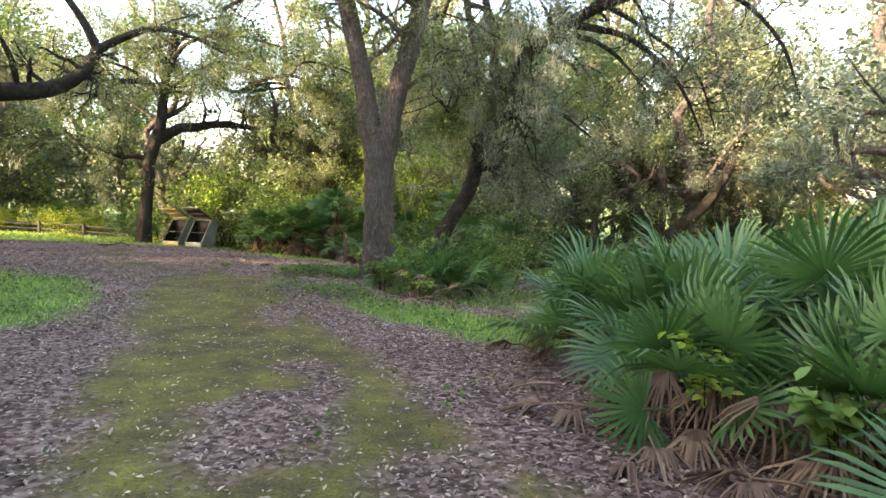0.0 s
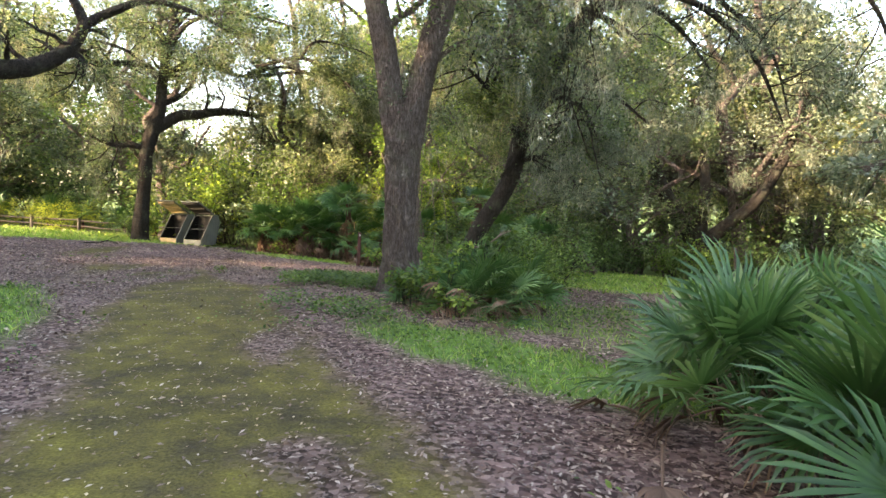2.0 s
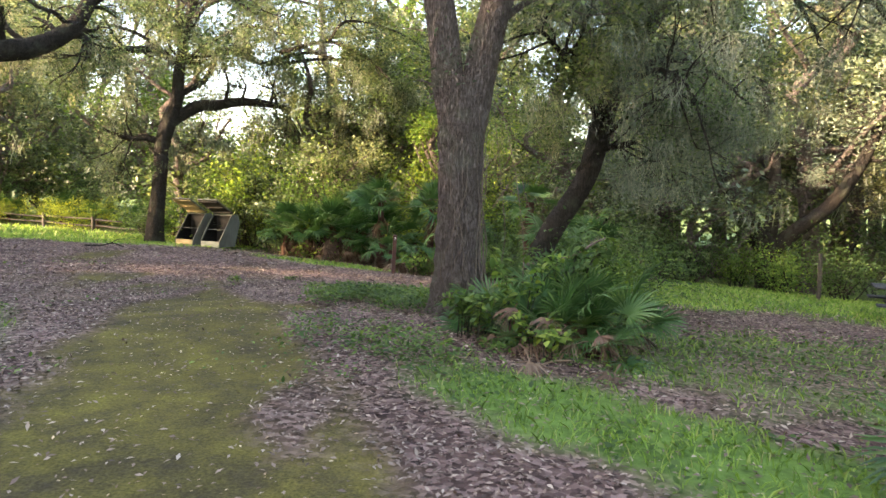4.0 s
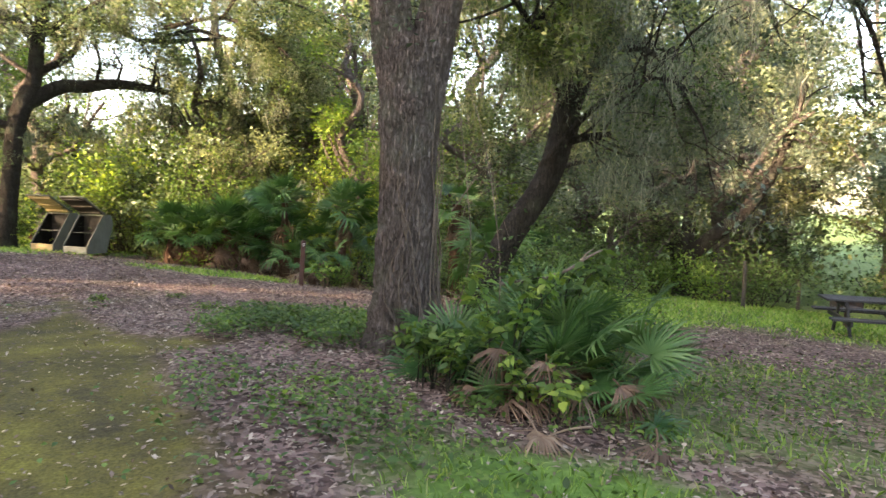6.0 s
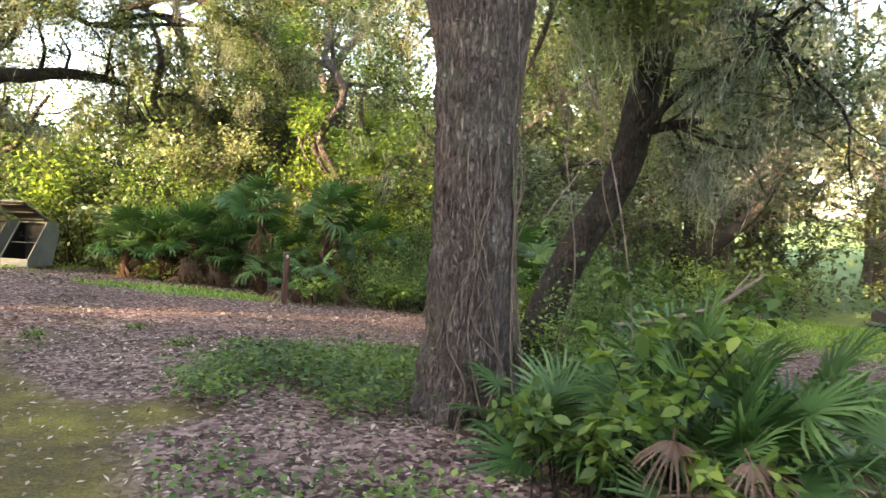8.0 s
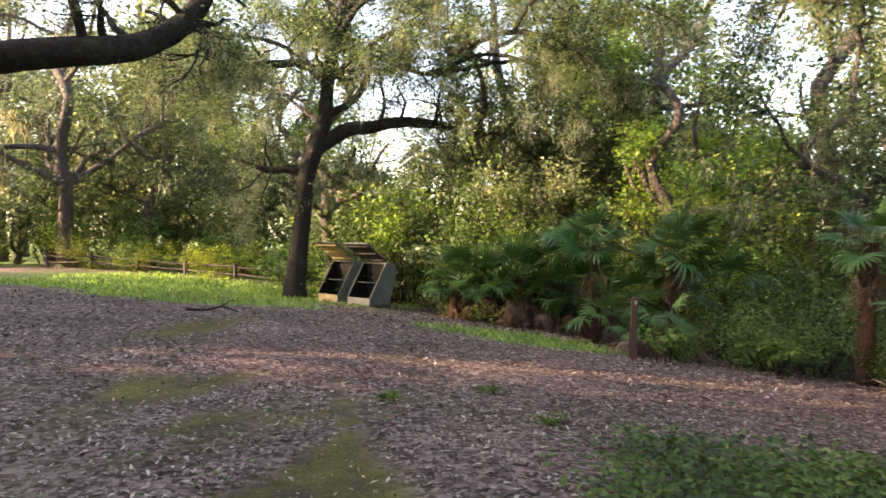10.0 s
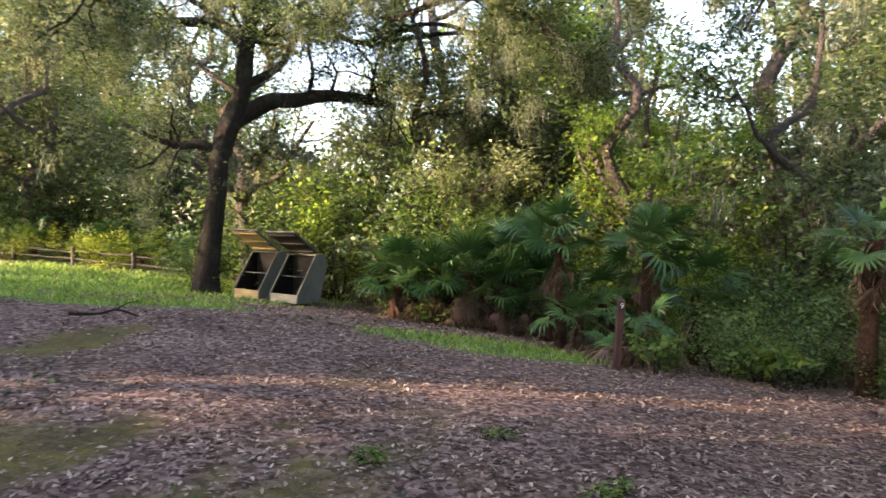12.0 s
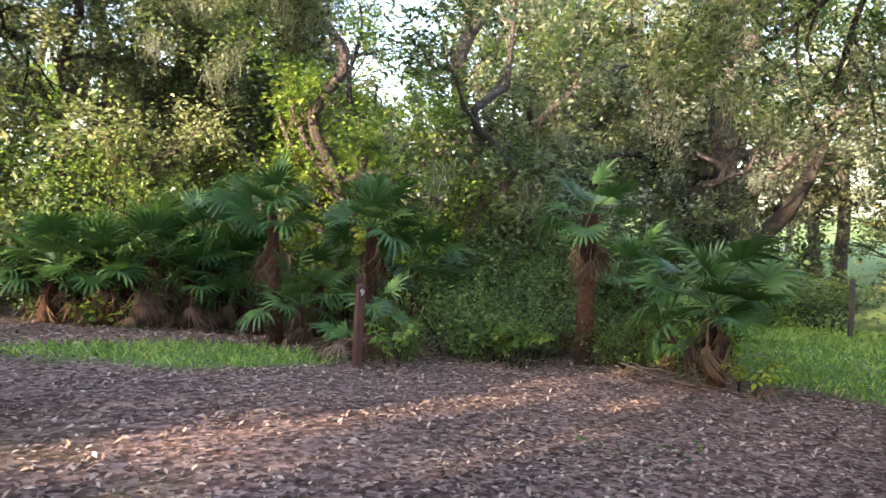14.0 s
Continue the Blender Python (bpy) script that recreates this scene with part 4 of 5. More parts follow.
for x, y, k, sc in [
    (-7.0, 25.6, 2, 0.95), (-8.0, 26.6, 5, 0.8), (-6.3, 25.8, 0, 1.0), (-5.2, 26.3, 2, 0.9), (-4.1, 26.4, 0, 1.1), (-3.0, 27.2, 2, 1.1), (-2.1, 25.6, 4, 0.95),
    (-1.0, 24.6, 2, 0.8), (-1.3, 21.9, 1, 0.75), (-0.5, 22.6, 0, 0.8), (-0.2, 21.6, 1, 0.7), (1.2, 22.8, 0, 0.9), (1.5, 19.6, 3, 0.9), (2.0, 21.0, 1, 0.9),
    (0.7, 20.5, 1, 0.5), (-1.0, 21.0, 1, 0.55), (-2.3, 21.0, 3, 0.5), (2.6, 23.4, 5, 0.8), (3.6, 25.2, 1, 1.1), (5.0, 26.8, 1, 1.2), (6.2, 27.4, 1, 1.1), (7.6, 26.6, 3, 1.3), (8.8, 26.0, 3, 1.3),
    (10.6, 25.6, 1, 1.2), (4.3, 28.0, 0, 1.1), (0.8, 25.6, 2, 1.0), (-9.3, 27.2, 5, 1.0), (-10.6, 28.6, 5, 1.1), (-9.4, 28.0, 2, 1.15), (-9.0, 27.6, 2, 0.95), (-10.9, 30.8, 2, 1.3), (-12.2, 34.0, 5, 1.3), (-13.6, 38.0, 5, 1.6), (-15.4, 43.0, 5, 1.9), (-11.8, 39.5, 5, 1.7), (-12.0, 30.5, 0, 1.1), (-14.0, 32.0, 0, 1.2), (-16.6, 31.0, 4, 0.6), (-18.2, 32.8, 0, 1.0),
    (-19.6, 31.0, 4, 0.55), (-22.4, 32.2, 0, 1.2), (-24.6, 31.0, 0, 1.2), (-19.2, 33.4, 2, 0.8), (-21.4, 30.6, 1, 0.9), (13.0, 22.6, 1, 1.3), (14.2, 19.4, 0, 1.1),
    (-12.8, 27.5, 1, 1.0), (-6.9, 24.9, 1, 0.7), (0.6, 14.6, 1, 0.8), (1.1, 13.9, 3, 0.8), (1.6, 15.6, 1, 0.8), (-0.05, 13.75, 1, 0.55), (0.75, 13.2, 3, 0.6), (-23.2, 21.0, 1, 1.4), (-24.0, 16.0, 0, 1.2), (-22.5, 11.0, 0, 1.2),
    (-13.0, 34.0, 5, 1.5), (-16.0, 35.5, 5, 1.6), (-19.0, 35.0, 5, 1.5), (-22.0, 35.5, 5, 1.6), (-25.0, 34.5, 5, 1.5), (-28.0, 33.0, 5, 1.6), (-30.5, 30.0, 5, 1.6), (-10.5, 33.0, 5, 1.4),
    (-7.0, 30.5, 5, 1.3), (-3.0, 31.0, 5, 1.3), (1.5, 30.0, 5, 1.4), (6.0, 32.0, 5, 1.4), (11.5, 31.5, 5, 1.4), (18.0, 22.0, 1, 1.8), (15.5, 32.0, 5, 1.5),
    (12.5, 11.5, 0, 1.2), (14.5, 14.5, 1, 1.6), (7.5, 10.0, 1, 1.0),
]:
    plant_shrub(k, x, y, sc)


# ---- palmettos ----
def frond_mesh(seed, stalk, fan, blades=26, droop=0.25, spread=118, fold=0.35, dead=False, full=0.37):
    """A fan leaf on its stalk, along +x: pleated blades joined near the hub."""
    r = np.random.default_rng(seed)
    g = Geo()
    hub = np.array([stalk, 0, 0.0])
    S = spline([(0, 0, 0), (stalk * 0.5, 0, stalk * 0.06), (stalk, 0, 0)], 5)
    g.add(*tube(S, np.linspace(0.014, 0.008, 5), 4))
    # a pleated sheet in the inner half, free pointed tips beyond it
    ang = [radians(spread * (i / blades * 2 - 1)) for i in range(blades + 1)]

    def at(a, L, u, cup, drop, h=0.0):
        return hub + np.array([math.cos(a), math.sin(a), 0]) * L * u * math.cos(cup) + np.array([0, 0, L * u * math.sin(cup) - drop * L * max(0, u - 0.35) ** 2 * 1.8 + h])

    pts, q, shade = [], [], []
    wide = fan * radians(spread) / blades
    join = 0.30 if full < 0.4 else 0.45
    for a in ang:
        cup = 0.2 * abs(math.sin(a))
        L = fan * (1 - 0.2 * (a / radians(spread)) ** 2)
        pts += [at(a, L, 0.03, cup, 0, 0.002), at(a, L, join, cup, droop, wide * fold * join * 1.6)]
        shade += [0.3, 0.5]
    for i in range(blades):
        a = (ang[i] + ang[i + 1]) / 2 + r.normal() * (0.05 if dead else 0.015)
        cup = 0.2 * abs(math.sin(a)) + r.normal() * (0.10 if dead else 0.025)
        drop = droop * r.uniform(0.4, 1.6)
        L = fan * (1 - 0.2 * (a / radians(spread)) ** 2) * r.uniform(0.88, 1.05)
        n0 = len(pts)
        hw = wide * (0.24 if dead else full)
        sd = np.array([-math.sin(a), math.cos(a), 0]) * hw
        lift = np.array([0, 0, hw * fold * 1.6])
        c2 = at(a, L, 0.76, cup, drop)
        pts += [at(a, L, 0.03, cup, 0, -0.002), at(a, L, join, cup, drop), c2 - sd + lift, c2, c2 + sd + lift, at(a, L, 1.0, cup, drop) - sd * 0.06, at(a, L, 1.0, cup, drop) + sd * 0.06]
        k = r.uniform(0, 1)
        shade += [0.3, k * 0.8, k, k, k, k, k]
        l0, l1, r0, r1 = 2 * i, 2 * i + 1, 2 * i + 2, 2 * i + 3
        q += [[l0, n0, n0 + 1, l1], [n0, r0, r1, n0 + 1], [l1, n0 + 1, n0 + 3, n0 + 2], [n0 + 1, r1, n0 + 4, n0 + 3], [n0 + 2, n0 + 3, n0 + 6, n0 + 5], [n0 + 3, n0 + 4, n0 + 6, n0 + 5]]
    stalk_n = g.n
    g.add(pts, q)
    me = g.mesh("frond")
    tint = me.color_attributes.new("blade", "FLOAT_COLOR", "POINT")
    v = np.concatenate([np.full(stalk_n, 0.6), np.array(shade)])
    tint.data.foreach_set("color", np.stack([v, v, v, v * 0 + 1], -1).astype(np.float32).ravel())
    return me


FROND = [frond_mesh(300 + i, st, fa, bl, dr) for i, (st, fa, bl, dr) in enumerate([(0.55, 0.60, 26, 0.10), (0.66, 0.56, 25, 0.22), (0.46, 0.54, 24, 0.12), (0.72, 0.62, 27, 0.32)])]
for me in FROND:
    me.materials.append(PALM)
FANS = [frond_mesh(340 + i, st, fa, 19, dr, 112, 0.4, False, 0.42) for i, (st, fa, dr) in enumerate([(0.5, 0.55, 0.15), (0.6, 0.5, 0.35), (0.42, 0.5, 0.1), (0.66, 0.56, 0.6)])]
for me in FANS:
    me.materials.append(PALM)
YOUNG = [frond_mesh(310 + i, 0.45, 0.45, 22, 0.2) for i in range(2)]
for me in YOUNG:
    me.materials.append(PALMY)
DEAD = [frond_mesh(320 + i, st, fa, 13, 1.1, 48, 0.9, True) for i, (st, fa) in enumerate([(0.4, 0.5), (0.5, 0.55), (0.3, 0.42)])]
for me in DEAD:
    me.materials.append(DEADPALM)


HANG = [frond_mesh(330 + i, 0.12, fa, 18, 0.5, 58, 0.8, True) for i, fa in enumerate((0.52, 0.6))]
for me in HANG:
    me.materials.append(DEADPALM)


def palmetto(x, y, trunk_h, fronds, dead, scale=1.0, lean=(0.0, 0.0), label="green saw palmetto with fan leaves and a dry brown skirt", young=0, low=-5, high=82, trunk_r=0.09, fans=None, face=None, roll=22):
    """A palmetto: a fibrous stem, green fans round its head, dead fans hanging below."""
    t = thing("palmetto", x, y, label, "palmetto", "palmettos", 0.02)
    r = np.random.default_rng(int(1000 + x * 37 + y * 91))
    head = np.array([lean[0], lean[1], trunk_h])
    P = spline([(0, 0, -0.12), (lean[0] * 0.3, lean[1] * 0.3, trunk_h * 0.45), tuple(head)], 8)
    V, F = tube(P, np.linspace(trunk_r * 1.2, trunk_r * 0.85, 8), 10, 0.14, r)
    put("trunk", raw_mesh("trunk", V, F, True), PALMBARK, t)

    def stick(me, elev, az, roll, s, off=(0, 0, 0)):
        m = Matrix.Translation(head + np.array(off)) @ Euler((radians(roll), -radians(elev), az), "XYZ").to_matrix().to_4x4() @ Matrix.Scale(s, 4)
        put("frond", me, None, t, "" if me not in DEAD else "dry brown dead fan", m)

    for i in range(fronds):
        f = (i + r.uniform(0, 0.8)) / fronds
        elev = high - (high - low) * f ** 0.8 + r.normal() * 5
        az = i * 2.39996 + r.normal() * 0.25 if face is None else radians(face) + r.uniform(-1.6, 1.6)
        stick((fans or FROND)[int(r.integers(0, 4))], elev, az, r.normal() * roll, scale * r.uniform(0.85, 1.1))
    for i in range(young):
        stick(YOUNG[i % 2], r.uniform(5, 40), r.uniform(0, 6.28), r.normal() * 25, scale * r.uniform(0.8, 1.1))
    for i in range(dead):
        stick(DEAD[i % 3], r.uniform(-86, -58) if trunk_h > 0.3 else r.uniform(-22, 2), i * 2.39996 + r.normal() * 0.4, r.normal() * 30, scale * r.uniform(0.8, 1.05), (0, 0, -0.04 * r.uniform(0, 1) * max(trunk_h, 0.5) * 4 if trunk_h > 0.3 else 0.05))
    return t


# the thicket on the right of the road
for x, y, h, n, d, s in [
    (1.95, 5.2, 0.32, 20, 6, 1.0), (1.55, 6.5, 0.25, 15, 5, 0.9), (1.75, 4.4, 0.22, 11, 9, 0.85), (2.75, 6.2, 0.4, 15, 3, 1.0), (2.55, 3.7, 0.3, 13, 6, 0.95), (3.1, 4.9, 0.5, 15, 3, 1.05),
    (1.75, 7.5, 0.2, 12, 6, 0.8), (3.6, 7.0, 0.5, 14, 3, 1.0), (2.5, 2.3, 0.25, 9, 4, 0.85), (3.9, 5.6, 0.65, 13, 2, 1.0), (3.3, 8.6, 0.35, 12, 3, 0.95), (4.7, 7.6, 0.5, 12, 2, 1.0), (2.4, 8.1, 0.2, 10, 4, 0.8), (4.6, 9.4, 0.4, 11, 2, 1.0),
]:
    palmetto(x, y, h, n + 3, d + 4, s * 0.97, low=6, high=86, roll=42)
# at the foot of the big oak
palmetto(-0.72, 11.75, 0.12, 13, 10, 0.62, young=1, low=-5, high=66, roll=40)
palmetto(-0.2, 11.25, 0.15, 15, 14, 0.68, young=1, low=-10, high=74, roll=40)
palmetto(-0.05, 11.75, 0.2, 13, 6, 0.74, low=10, high=80, roll=40)
palmetto(0.15, 10.95, 0.12, 6, 6, 0.66, young=3, low=-12, high=45)
palmetto(-0.95, 12.05, 0.1, 8, 2, 0.5, low=0, high=55)
palmetto(-0.5, 11.0, 0.1, 4, 12, 0.6, low=0, high=40)
palmetto(0.5, 11.6, 0.15, 10, 4, 0.68, low=0, high=70)
# the row before the woods
for x, y, h, n, d, s, lx, ly in [
    (-7.0, 24.3, 0.7, 12, 5, 0.95, 0.2, 0), (-6.1, 24.3, 0.8, 13, 7, 1.0, -0.2, 0), (-4.8, 24.8, 1.25, 15, 7, 1.05, 0.1, 0), (-4.1, 24.9, 0.8, 12, 6, 1.0, 0, 0),
    (-3.7, 22.7, 1.6, 15, 7, 0.95, -0.05, 0.1), (-2.9, 23.9, 0.7, 12, 5, 0.95, 0, 0), (-2.35, 22.6, 1.55, 16, 7, 0.95, 0.05, 0.1), (-3.4, 22.6, 0.45, 9, 5, 0.8, 0, -0.1), (-1.4, 23.2, 1.0, 12, 5, 1.0, 0, 0), (-2.5, 21.3, 0.35, 2, 12, 0.7, -0.1, 0),
    (0.9, 18.95, 0.75, 15, 10, 0.92, -0.2, -0.1), (2.1, 22.0, 0.9, 12, 4, 1.0, 0, 0), (1.3, 20.2, 0.3, 8, 5, 0.8, 0, 0),
]:
    palmetto(x, y, h * 1.12 + 0.12, n + 3, d, s * 0.98, (lx, ly), "palmetto on a stem with a skirt of dead fans", fans=FANS, low=-25, high=80)
palmetto(-6.05, 24.6, 1.1, 14, 30, 1.0, (0.6, -0.25), "leaning palmetto with a thick thatch of dead fans", fans=FANS, trunk_r=0.11, low=-20)
palmetto(0.22, 20.7, 2.1, 8, 12, 0.85, (0.06, 0.0), "tall palmetto on a reddish fibrous trunk", trunk_r=0.12, fans=FANS, low=-30)
for x, y in ((-17.2, 31.4), (-19.0, 31.8), (-15.4, 31.6), (-21.0, 31.2), (-13.4, 30.4)):
    palmetto(x, y, 0.4, 11, 2, 1.0, label="sunlit palmetto behind the old rail fence", young=4, fans=FANS)


# ---- things by the road ----
def display_box(x, y, turn, label, inner, lining=None):
    """A wooden box with a slanting front, open under a lid that stands up on its hinge. Its front looks along -y."""
    lining = lining or inner
    b = thing("wooden_box", x, y, label, "box", "pair of boxes", 0.0, turn)
    b.scale = (1.25, 1.25, 1.25)
    w, d, h, f, t = 0.68, 0.62, 0.83, 0.17, 0.022
    for sx in (-1, 1):
        bm = bmesh.new()
        prof = [(0, 0.02), (0, f), (0.42, h), (d, h), (d + 0.06, 0.62), (d - 0.12, 0.02)]
        x0 = sx * w / 2 - (t if sx > 0 else 0)
        a = [bm.verts.new((x0, py, pz)) for py, pz in prof]
        c = [bm.verts.new((x0 + t, py, pz)) for py, pz in prof]
        bm.faces.new(a[::-1] if sx < 0 else a[::-1])
        bm.faces.new(c)
        for i in range(len(prof)):
            j = (i + 1) % len(prof)
            bm.faces.new((a[i], a[j], c[j], c[i]))
        bmesh.ops.recalc_face_normals(bm, faces=bm.faces)
        part("side_panel", bm, GREENWOOD, b)
    iw = w / 2 - t - 0.002
    # thin dark sheets added inside the sides to paint the inner shade
    for sx in (-1, 1):
        bm = bmesh.new()
        x0 = sx * (w / 2 - t - 0.006)
        bm.faces.new([bm.verts.new((x0, py, pz)) for py, pz in ((0.03, 0.05), (0.03, f), (0.42, h - 0.04), (d - 0.115, h - 0.04), (d - 0.115, 0.05))])
        bmesh.ops.solidify(bm, geom=bm.faces[:], thickness=0.003)
        part("side_lining", bm, SHADEWOOD, b)
    part("front_panel", box_bm(bmesh.new(), -iw, iw, 0.004, 0.026, 0.02, f - 0.004, 0.003), inner, b)
    part("floor_panel", box_bm(bmesh.new(), -iw, iw, 0.03, d - 0.13, 0.03, 0.05, 0), SHADEWOOD, b)
    part("back_panel", box_bm(bmesh.new(), -iw, iw, d - 0.11, d - 0.09, 0.05, h - 0.03, 0), SHADEWOOD, b)
    part("top_panel", box_bm(bmesh.new(), -iw, iw, 0.43, d - 0.02, h - 0.026, h - 0.004, 0.003), GREENWOOD, b)
    for k, (sy, sz) in enumerate(((0.24, 0.44),)):
        part("shelf_rail", box_bm(bmesh.new(), -iw, iw, sy, sy + 0.03, sz, sz + 0.014, 0.002), GREENWOOD, b)
    lid = box_bm(bmesh.new(), -w / 2 - 0.01, w / 2 + 0.01, -0.66, 0.0, 0.0, 0.024, 0.004)
    m = Matrix.Translation((0, 0.47, h + 0.012)) @ Matrix.Rotation(radians(-33), 4, "X")
    lid_ob = part("lid", lid, GREENWOOD, b, "lid raised on its hinge", m)
    part("lining", box_bm(bmesh.new(), -w / 2 + 0.03, w / 2 - 0.03, -0.63, -0.03, -0.008, -0.003, 0), lining, lid_ob, "inside of the lid, its light or shade in the colour")
    for ly in (-0.6, -0.34, -0.1):
        part("batten", box_bm(bmesh.new(), -w / 2 + 0.03, w / 2 - 0.03, ly, ly + 0.045, -0.032, -0.0085, 0.003), lining, lid_ob)
    return b


# left lid coloured as sunlit, right lid as shaded
display_box(-10.42, 24.85, -26, "weathered wooden box with a raised lid, sunlit yellow inside", PALEWOOD)
display_box(-9.36, 24.35, -26, "weathered grey-green wooden box with a raised lid", GREYPLY, SHADEWOOD)


def trail_post(x, y):
    p = thing("trail_post", x, y, "short brown wooden post with a white number nine", "post", "", 0.0, 0)
    bm = bmesh.new()
    box_bm(bm, -0.045, 0.045, -0.045, 0.045, -0.15, 0.93, 0.008)
    for v in bm.verts:
        if v.co.z > 0.9:
            v.co.z -= (v.co.y + 0.045) * -0.25
    part("post", bm, REDPOST, p)
    cu = bpy.data.curves.new("number", "FONT")
    cu.body, cu.size, cu.extrude, cu.align_x = "9", 0.105, 0.001, "CENTER"
    cu.materials.append(WHITE)
    n = new("number", cu)
    n.parent = p
    n.matrix_basis = pose(0, -0.0475, 0.83, 90, 0, 0)
    p.matrix_basis = p.matrix_basis @ pose(0, 0, 0, 0, 3, 12)


trail_post(-3.06, 20.2)


def picnic_table(x, y, turn):
    t = thing("picnic_table", x, y, "dark weathered picnic table with benches on the lawn", "table", "", 0.0, turn)
    L = 1.85
    for k in range(5):
        y0 = -0.36 + k * 0.146
        part("tabletop_board", box_bm(bmesh.new(), -L / 2, L / 2, y0, y0 + 0.138, 0.70, 0.74, 0.006), TABLEWOOD, t)
    for s in (-1, 1):
        for k in range(2):
            y0 = s * 0.68 - 0.135 + k * 0.138
            part("bench_board", box_bm(bmesh.new(), -L / 2, L / 2, y0, y0 + 0.13, 0.41, 0.45, 0.006), TABLEWOOD, t)
    for sx in (-0.62, 0.62):
        part("bench_support", box_bm(bmesh.new(), sx - 0.02, sx + 0.02, -0.80, 0.80, 0.32, 0.409, 0.004), TABLEWOOD, t)
        part("top_support", box_bm(bmesh.new(), sx - 0.02, sx + 0.02, -0.36, 0.36, 0.61, 0.699, 0.004), TABLEWOOD, t)
        for s in (-1, 1):
            m = pose(sx + 0.045, s * 0.43, 0.33, -s * -33 if s < 0 else -(-33), 0, 0)
            m = Matrix.Translation((sx + 0.045, s * 0.42, 0.34)) @ Matrix.Rotation(radians(s * 30), 4, "X")
            part("leg", box_bm(bmesh.new(), -0.02, 0.02, -0.045, 0.045, -0.42, 0.40, 0.004), TABLEWOOD, t, "", m)
        part("brace", box_bm(bmesh.new(), sx * 0.5 - 0.3, sx * 0.5 + 0.3, -0.03, 0.03, 0.47, 0.50, 0.004), TABLEWOOD, t)
    return t


picnic_table(7.55, 17.15, -24)


def pedestal_grill(x, y):
    g = thing("park_grill", x, y, "rusty park grill on a short post", "grill", "", 0.34)
    V, F = tube(np.array([(0, 0, -0.2), (0, 0, 0.4), (0, 0, 0.78)]), [0.04, 0.04, 0.04], 10)
    put("post", raw_mesh("post", V, F, True), IRON, g)
    bm = bmesh.new()
    box_bm(bm, -0.25, 0.25, -0.2, 0.2, 0.78, 0.81, 0.004)
    part("fire_tray", bm, IRON, g)
    for sx in (-0.25, 0.235):
        part("side_plate", box_bm(bmesh.new(), sx, sx + 0.015, -0.2, 0.2, 0.812, 0.98, 0.003), IRON, g)
    part("back_plate", box_bm(bmesh.new(), -0.232, 0.232, 0.185, 0.2, 0.812, 0.98, 0.003), IRON, g)
    for k in range(7):
        part("grate_bar", box_bm(bmesh.new(), -0.232, 0.232, -0.17 + k * 0.055, -0.158 + k * 0.055, 0.93, 0.942, 0), IRON, g)


pedestal_grill(8.75, 19.5)


def rail_fence(x0, y0, x1, y1, posts):
    f = thing("rail_fence", (x0 + x1) / 2, (y0 + y1) / 2, "low old rail fence before sunlit palmettos", "fence")
    o = np.array(f.matrix_basis.translation)
    r = np.random.default_rng(9)
    for i in range(posts):
        u = i / (posts - 1)
        x, y = x0 + (x1 - x0) * u, y0 + (y1 - y0) * u
        z = float(land(x, y))
        V, F = tube(np.array([(x, y, z - 0.2), (x + 0.01, y, z + 0.4), (x, y, z + r.uniform(0.55, 0.65))]) - o, [0.075, 0.07, 0.065], 9, 0.06, r)
        put("post", raw_mesh("post", V, F, True), FENCEWOOD, f)
        if i:
            for h in (0.22, 0.45):
                A, B2 = np.array([px, py, float(land(px, py)) + h]), np.array([x, y, z + h + r.normal() * 0.02])
                V, F = tube(spline([A - o, (A + B2) / 2 - o - np.array([0, 0, 0.02]), B2 - o], 6), [0.034] * 6, 7, 0.1, r)
                put("rail", raw_mesh("rail", V, F, True), FENCEWOOD, f)
        px, py = x, y


rail_fence(-24.5, 29.6, -14.6, 30.2, 6)


def stake(x, y, h, label):
    s = thing("fence_post", x, y, label, "post", "posts past the lawn")
    r = np.random.default_rng(int(x * 10 + 400))
    V, F = tube(np.array([(0, 0, -0.2), (0.01, 0, h * 0.5), (0.0, 0.01, h)]), [0.065, 0.06, 0.055], 9, 0.08, r)
    put("post", raw_mesh("post", V, F, True), FENCEWOOD, s)


stake(8.7, 23.4, 1.35, "grey wooden post on the lawn")
stake(13.2, 27.5, 1.2, "grey wooden post on the lawn")


def fallen_stick(points, r0, label, name="fallen_branch", mat=None):
    A = np.array(points, float)
    e = thing(name, A[0, 0], A[0, 1], label, "branch")
    o = np.array(e.matrix_basis.translation)
    r = np.random.default_rng(int(abs(A[0, 0]) * 100))
    S = spline(A - o, 14)
    V, F = tube(S, np.linspace(r0, r0 * 0.5, 14), 7, 0.12, r)
    put("stem", raw_mesh("stem", V, F, True), mat or BARKD, e)
    d = unit(S[8] - S[6])
    K = [S[8], S[8] + d * 0.1 + np.array([0.02, 0.06, 0.05]), S[8] + d * 0.2 + np.array([0.02, 0.13, 0.04])]
    V, F = tube(spline(K, 5), np.linspace(r0 * 0.5, r0 * 0.2, 5), 5)
    put("twig", raw_mesh("twig", V, F, True), mat or BARKD, e)


def on_ground(x, y, h):
    return (x, y, float(land(x, y)) + h)


